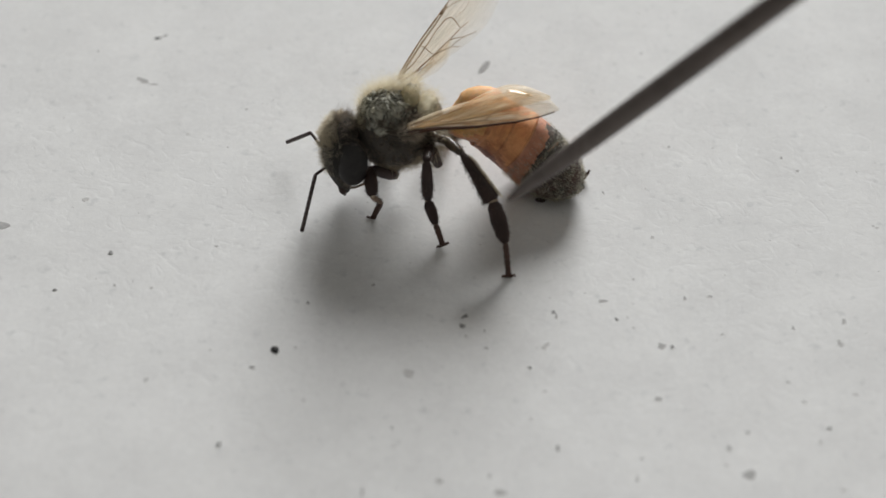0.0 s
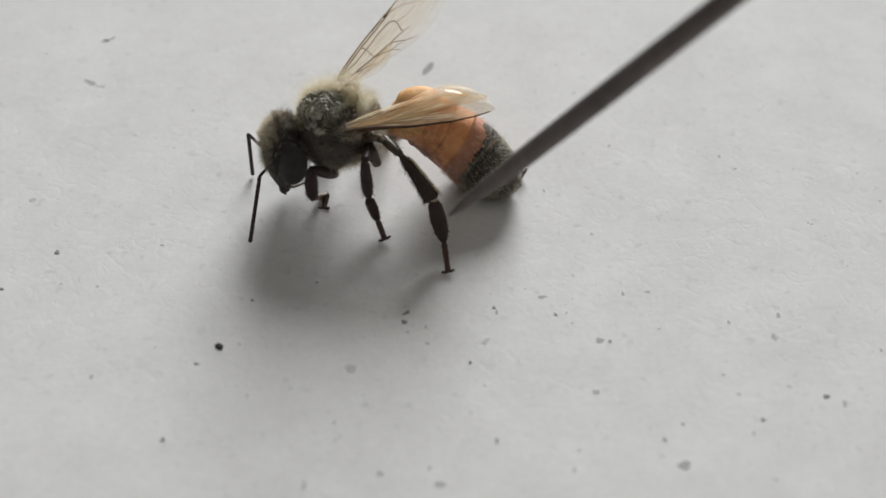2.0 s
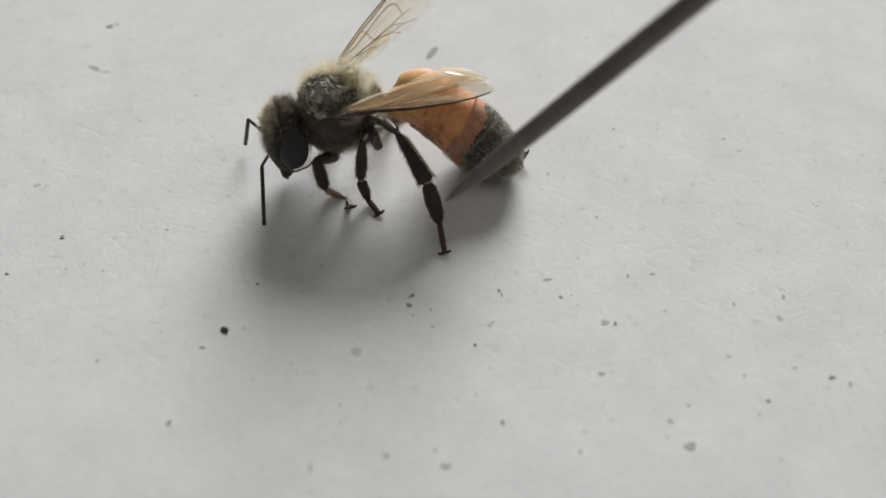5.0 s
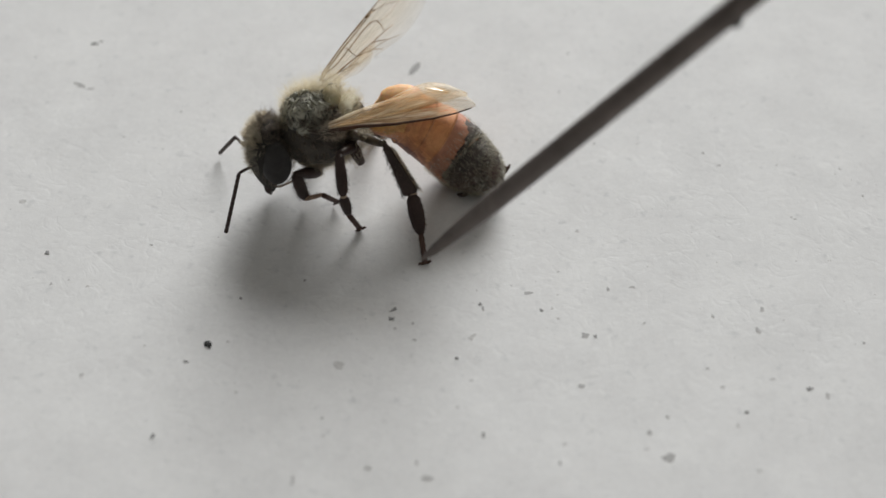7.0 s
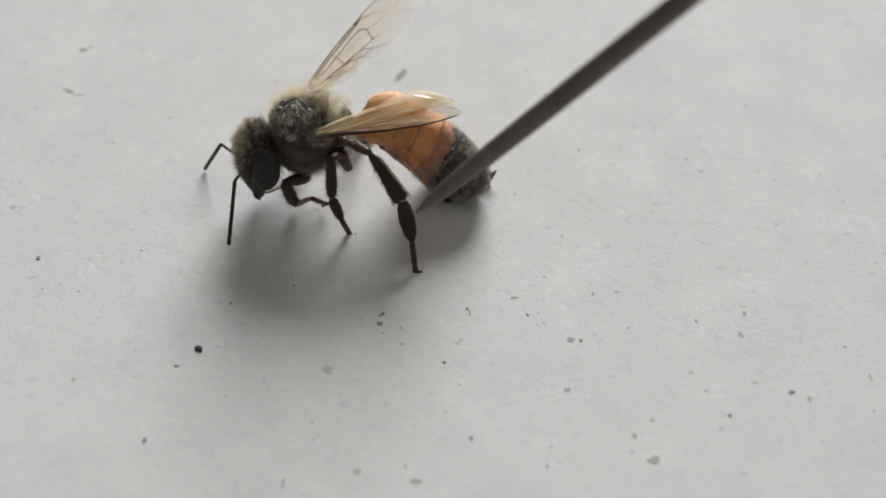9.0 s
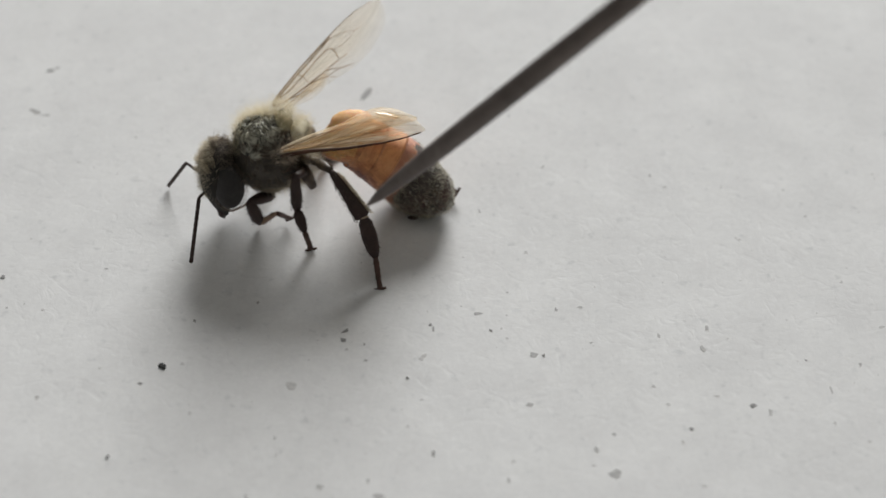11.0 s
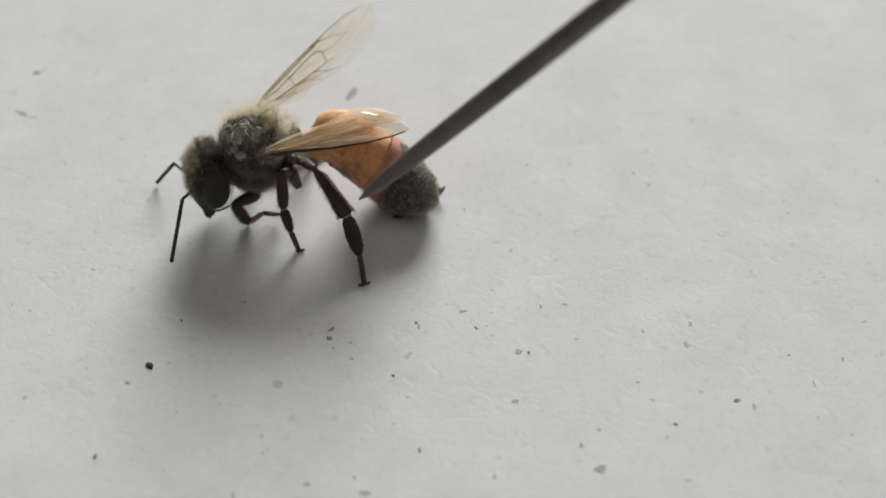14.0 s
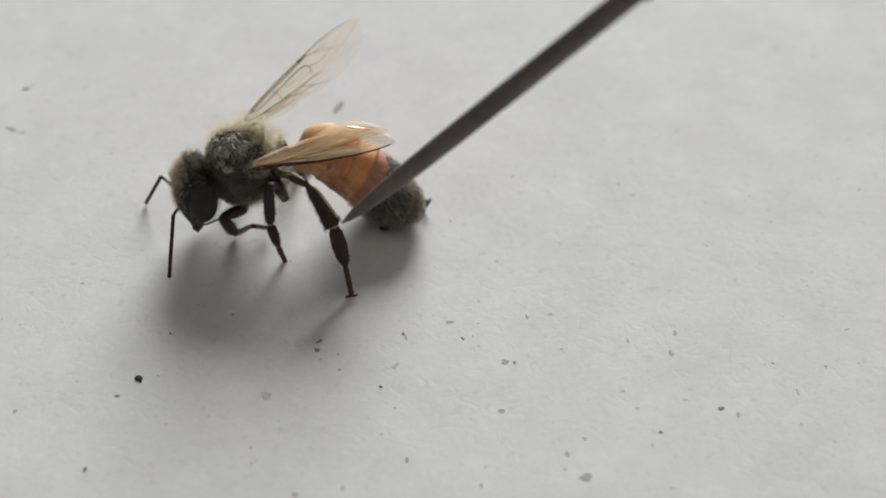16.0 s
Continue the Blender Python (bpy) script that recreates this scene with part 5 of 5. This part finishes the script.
    stride(hind, 3.5, (3.17, -2.09, 3.67), (4.54, -4.36, 2.93), (5.29, -5.5, 1.54), (5.54, -5.98, 0.14))
    stride(hind, 4, (3.13, -2.1, 3.72), (4.59, -4.01, 2.39), (5.21, -4.78, 0.71), (5.54, -6.14, 0.16))
    stride(hind, 6.5, (3.13, -2.01, 3.94), (4.64, -3.12, 1.93), (5.24, -4.62, 0.84), (5.51, -5.89, 0.09))
    stride(hind, 7, (3.4, -1.88, 3.85), (4.76, -2.92, 1.7), (5.23, -4.47, 0.62), (5.47, -5.86, 0.09))
    stride(hind, 8, (3.33, -1.97, 3.76), (4.85, -2.91, 1.67), (5.37, -4.66, 0.97), (5.57, -5.86, 0.1))
    stride(hind, 10.5, (3.23, -2.01, 3.82), (4.78, -4.15, 3.04), (5.35, -5.23, 1.52), (5.63, -5.87, 0.2))
    stride(hind, 11.5, (3.13, -2.06, 3.83), (4.7, -3.09, 1.82), (5.38, -4.49, 0.65), (5.61, -5.87, 0.09))
    stride(hind, 12.5, (3.43, -1.91, 3.7), (4.82, -4.01, 2.6), (5.4, -5.44, 1.41), (5.65, -6.02, 0.04))
    stride(hind, 13.5, (3.13, -2.05, 3.85), (4.71, -3.2, 1.91), (5.35, -4.54, 0.64), (5.6, -5.91, 0.09))
    stride(hind, 15, (3.12, -1.98, 3.98), (4.67, -3.29, 2.13), (5.29, -4.69, 0.92), (5.6, -5.93, 0.12))
    stride(hind, 15.5, (3.03, -2.04, 3.95), (4.67, -3.35, 2.17), (5.29, -4.74, 0.95), (5.6, -5.96, 0.14))
    stride(hind, 16, (3.39, -1.96, 3.68), (4.75, -4.23, 2.95), (5.28, -5.03, 1.25), (5.61, -5.97, 0.14))
    stride(near_antenna, 0, (-3.43, -1.23, 1.18), (-3.72, -4.25, 0.55))
    stride(near_antenna, 0.5, (-3.57, -1.03, 1.41), (-3.51, -4.12, 1.17))
    stride(near_antenna, 1, (-3.55, -1.68, 1.86), (-3.63, -4.67, 1.03))
    stride(near_antenna, 1.5, (-3.44, -1.52, 1.28), (-3.74, -4.52, 0.54))
    stride(near_antenna, 2, (-3.16, -2.04, 1.75), (-3.32, -4.82, 0.37))
    stride(near_antenna, 2.4, (-3.07, -2.09, 1.78), (-3.21, -4.88, 0.45))
    stride(near_antenna, 2.6, (-3.23, -1.96, 1.53), (-3.12, -4.72, 0.13))
    stride(near_antenna, 2.8, (-2.48, -2, 1.38), (-2.43, -4.85, 0.16))
    stride(near_antenna, 3, (-2.97, -1.98, 1.35), (-3.09, -4.86, 0.19))
    stride(near_antenna, 3.2, (-2.76, -1.99, 1.3), (-2.72, -4.88, 0.18))
    stride(near_antenna, 3.5, (-2.97, -1.98, 1.34), (-2.93, -4.85, 0.16))
    stride(near_antenna, 4, (-2.86, -2.07, 1.48), (-2.6, -4.87, 0.15))
    stride(near_antenna, 6.3, (-3.44, -1.33, 1.21), (-3.13, -4.41, 0.97))
    stride(near_antenna, 6.5, (-3.51, -1.17, 1.28), (-3.37, -4.23, 0.83))
    stride(near_antenna, 7, (-3.44, -1.83, 1.79), (-3.75, -4.76, 0.85))
    stride(near_antenna, 7.5, (-3.31, -1.95, 1.8), (-3.41, -4.8, 0.59))
    stride(near_antenna, 8, (-3.05, -2.08, 1.99), (-2.99, -4.82, 0.54))
    stride(near_antenna, 8.2, (-3.05, -2.09, 1.87), (-2.93, -4.92, 0.59))
    stride(near_antenna, 10.5, (-3.17, -2.02, 2.01), (-3.55, -4.74, 0.57))
    stride(near_antenna, 11.5, (-3.02, -2.09, 1.96), (-2.96, -4.79, 0.43))
    stride(near_antenna, 12.5, (-3.26, -1.99, 1.78), (-3.48, -4.82, 0.54))
    stride(near_antenna, 13, (-3.18, -2.03, 1.88), (-3.16, -4.73, 0.36))
    stride(near_antenna, 13.5, (-3.22, -2.01, 1.86), (-3.44, -4.79, 0.51))
    stride(near_antenna, 14.5, (-3.26, -1.99, 1.85), (-3.61, -4.79, 0.56))
    stride(near_antenna, 15, (-3.21, -2.01, 1.96), (-3.38, -4.67, 0.38))
    stride(near_antenna, 15.5, (-3.25, -1.98, 1.67), (-3.25, -4.83, 0.45))
    stride(near_antenna, 16, (-3.1, -2.07, 1.8), (-3.1, -4.88, 0.49))
    stride(far_antenna, 0, (-3.8, 0.5, 2.26), (-5.08, 1.66, 0.67))
    stride(far_antenna, 0.5, (-3.85, 0.48, 2.21), (-4.93, 1.83, 0.10))
    stride(far_antenna, 1, (-3.82, 0.51, 2.21), (-5.15, 1.91, 0.10))
    stride(far_antenna, 1.5, (-4, 0.33, 2.15), (-5.24, 0.91, 0.10))
    stride(far_antenna, 2, (-3.93, 0.28, 2.38), (-3.77, 0.07, 0.10))
    stride(far_antenna, 2.4, (-3.79, 0.47, 2.35), (-3.35, 0.14, 0.10))
    stride(far_antenna, 2.6, (-4.05, 0.09, 2.34), (-3.57, -0.34, 0.10))
    stride(far_antenna, 2.8, (-3.54, 0.53, 1.36), (-3.15, -1.27, 0.10))
    stride(far_antenna, 3, (-3.88, -0.63, 2.58), (-4.13, -0.54, 0.10))
    stride(far_antenna, 3.2, (-3.86, 0.49, 1.74), (-4.64, -0.56, 0.10))
    stride(far_antenna, 3.5, (-4.09, 0.19, 2.08), (-5.09, 0.32, 0.10))
    stride(far_antenna, 4, (-3.83, -0.53, 2.68), (-4.05, -0.11, 0.10))
    stride(far_antenna, 6.3, (-3.69, 0.64, 2.06), (-4.70, 2.32, 0.10))
    stride(far_antenna, 6.5, (-3.73, 0.61, 2.05), (-4.63, 2.11, 0.10))
    stride(far_antenna, 7, (-3.85, 0.51, 2.08), (-4.89, 1.61, 0.10))
    stride(far_antenna, 7.5, (-3.97, 0.39, 2.03), (-5.21, 1.21, 0.10))
    stride(far_antenna, 8, (-3.95, 0.37, 2.19), (-4.86, 0.88, 0.10))
    stride(far_antenna, 8.2, (-4.02, 0.28, 2.19), (-4.89, 0.69, 0.10))
    stride(far_antenna, 10.5, (-3.93, 0.42, 2.13), (-5.04, 1.32, 0.10))
    stride(far_antenna, 11.5, (-4, 0.33, 2.13), (-5.08, 0.72, 0.10))
    stride(far_antenna, 12.5, (-3.93, 0.43, 2.1), (-5.07, 1.15, 0.10))
    stride(far_antenna, 13, (-3.98, 0.36, 2.09), (-5.08, 0.99, 0.10))
    stride(far_antenna, 13.5, (-3.9, 0.47, 2.03), (-4.98, 1.22, 0.10))
    stride(far_antenna, 14.5, (-3.86, 0.5, 2.08), (-4.98, 1.43, 0.10))
    stride(far_antenna, 15, (-3.91, 0.45, 2.08), (-5.07, 1.34, 0.10))
    stride(far_antenna, 15.5, (-3.91, 0.38, 2.27), (-4.45, 0.88, 0.10))
    stride(far_antenna, 16, (-3.92, 0.41, 2.2), (-4.89, 0.85, 0.10))
    tucked, raised_fore = ((-0.3, 1.9, 1.6), (-0.1, 2.3, 0.35), (0.7, 2.0, 0.1), (1.5, 2.1, 0.1)), ((-0.75, 1.6, 1.5), (-1.9, 2.2, 1.75))
    stride(other_fore, 0, *tucked)
    stride(other_fore, 2.1, *tucked)
    stride(other_fore, 2.4, *raised_fore, (-2.7, 2.2, 2.2), (-3.2, 2.3, 2.0))
    stride(other_fore, 2.6, *raised_fore, (-2.7, 2.2, 2.3), (-3.3, 2.3, 2.2))
    stride(other_fore, 2.8, *raised_fore, (-2.0, 2.1, 2.7), (-2.6, 2.3, 2.6))
    stride(other_fore, 3.0, *raised_fore, (-2.05, 2.1, 2.35), (-2.35, 2.3, 2.95))
    stride(other_fore, 3.3, *tucked)
    stride(other_fore, 16, *tucked)
    for limb in (fore, mid, hind, other_fore, near_antenna, far_antenna):
        key_limb(limb)
    jab(0, (-0.39, -3.32, 6.24), (0.601, -0.158, 0.783))
    jab(0.2, (0.43, -4.26, 5.88), (0.594, -0.152, 0.789))
    jab(0.5, (-0.53, -3.96, 6.17), (0.584, -0.144, 0.799))
    jab(0.8, (0.01, -4.49, 5.67), (0.584, -0.149, 0.798))
    jab(1, (-0.25, -4.12, 6.15), (0.584, -0.152, 0.798))
    jab(1.5, (-1.22, -4.85, 5.47), (0.584, -0.153, 0.797))
    jab(2, (-0.29, -4.08, 5.89), (0.588, -0.158, 0.794))
    jab(2.5, (-0.74, -4.00, 6.28), (0.593, -0.150, 0.791))
    jab(3, (-0.39, -4.42, 5.65), (0.573, -0.133, 0.809))
    jab(3.3, (-0.72, -4.98, 4.97), (0.585, -0.139, 0.799))
    jab(3.5, (-0.62, -3.97, 6.01), (0.593, -0.143, 0.792))
    jab(3.8, (-0.75, -3.82, 6.13), (0.586, -0.141, 0.797))
    jab(4, (-0.70, -4.47, 5.40), (0.582, -0.139, 0.801))
    jab(4.2, (-0.58, -4.18, 5.47), (0.587, -0.143, 0.797))
    jab(6.3, (-0.74, -3.76, 6.44), (0.587, -0.156, 0.795))
    jab(6.5, (-1.35, -3.37, 7.26), (0.607, -0.173, 0.775))
    jab(6.8, (-1.66, -5.20, 4.49), (0.588, -0.165, 0.791))
    jab(6.9, (-1.16, -5.29, 4.15), (0.582, -0.162, 0.797))
    jab(7, (-0.76, -5.11, 4.11), (0.576, -0.159, 0.802))
    jab(7.2, (-0.35, -4.38, 5.23), (0.578, -0.159, 0.800))
    jab(7.4, (-0.28, -3.68, 6.32), (0.581, -0.160, 0.798))
    jab(7.5, (-0.53, -4.04, 6.07), (0.582, -0.160, 0.797))
    jab(7.7, (0.07, -3.38, 6.30), (0.585, -0.157, 0.795))
    jab(8, (-0.80, -3.13, 5.82), (0.590, -0.153, 0.793))
    jab(8.1, (-1.18, -2.89, 6.27), (0.589, -0.155, 0.792))
    jab(8.2, (-0.72, -3.19, 6.13), (0.589, -0.157, 0.792))
    jab(10.3, (-0.54, -4.14, 6.11), (0.575, -0.179, 0.798))
    jab(10.5, (-1.09, -3.49, 6.32), (0.593, -0.194, 0.781))
    jab(11, (-1.07, -3.30, 6.90), (0.599, -0.182, 0.780))
    jab(11.5, (-1.31, -3.27, 6.87), (0.601, -0.187, 0.777))
    jab(11.8, (-1.21, -2.98, 7.40), (0.602, -0.189, 0.776))
    jab(12, (-1.38, -3.32, 7.13), (0.602, -0.190, 0.775))
    jab(12.2, (-0.73, -3.45, 7.04), (0.604, -0.190, 0.774))
    jab(12.5, (-1.26, -3.39, 7.14), (0.607, -0.191, 0.772))
    jab(12.7, (-0.13, -3.94, 6.35), (0.602, -0.186, 0.777))
    jab(12.8, (-0.26, -4.05, 6.12), (0.599, -0.184, 0.780))
    jab(13, (-1.09, -3.40, 6.61), (0.594, -0.179, 0.785))
    jab(13.2, (-0.14, -4.35, 5.71), (0.590, -0.179, 0.788))
    jab(13.3, (0.20, -4.79, 5.29), (0.587, -0.178, 0.790))
    jab(13.5, (-0.19, -3.87, 6.26), (0.583, -0.178, 0.793))
    jab(14, (-0.74, -3.00, 6.96), (0.602, -0.187, 0.777))
    jab(14.2, (-0.18, -3.61, 6.62), (0.598, -0.186, 0.780))
    jab(14.3, (0.09, -3.72, 6.56), (0.595, -0.185, 0.782))
    jab(14.5, (-0.66, -3.78, 6.57), (0.591, -0.184, 0.785))
    jab(15, (-0.50, -3.98, 6.92), (0.595, -0.189, 0.782))
    jab(15.1, (-0.82, -4.33, 6.86), (0.595, -0.190, 0.781))
    jab(15.3, (0.02, -4.65, 6.77), (0.596, -0.193, 0.780))
    jab(15.5, (-0.40, -4.35, 7.34), (0.596, -0.195, 0.779))
    jab(16, (-0.85, -3.73, 6.94), (0.598, -0.195, 0.777))
    walk(needle, JABS)
    for w, at in zip(raised, (FAR_FORE, FAR_HIND)):
        walk(w, [(t, Matrix.Translation(mm(*at)) @ pose(0, 0, 0, 0, 0, a)) for t, a in
                 ((0, 9.5), (0.5, 7.4), (1, 6.4), (2, 6.2), (3.5, 6.2), (8.2, 5.6), (10.5, 3.6), (11.5, 1.6), (12.5, 0.2), (16, -1.6))])


motions()
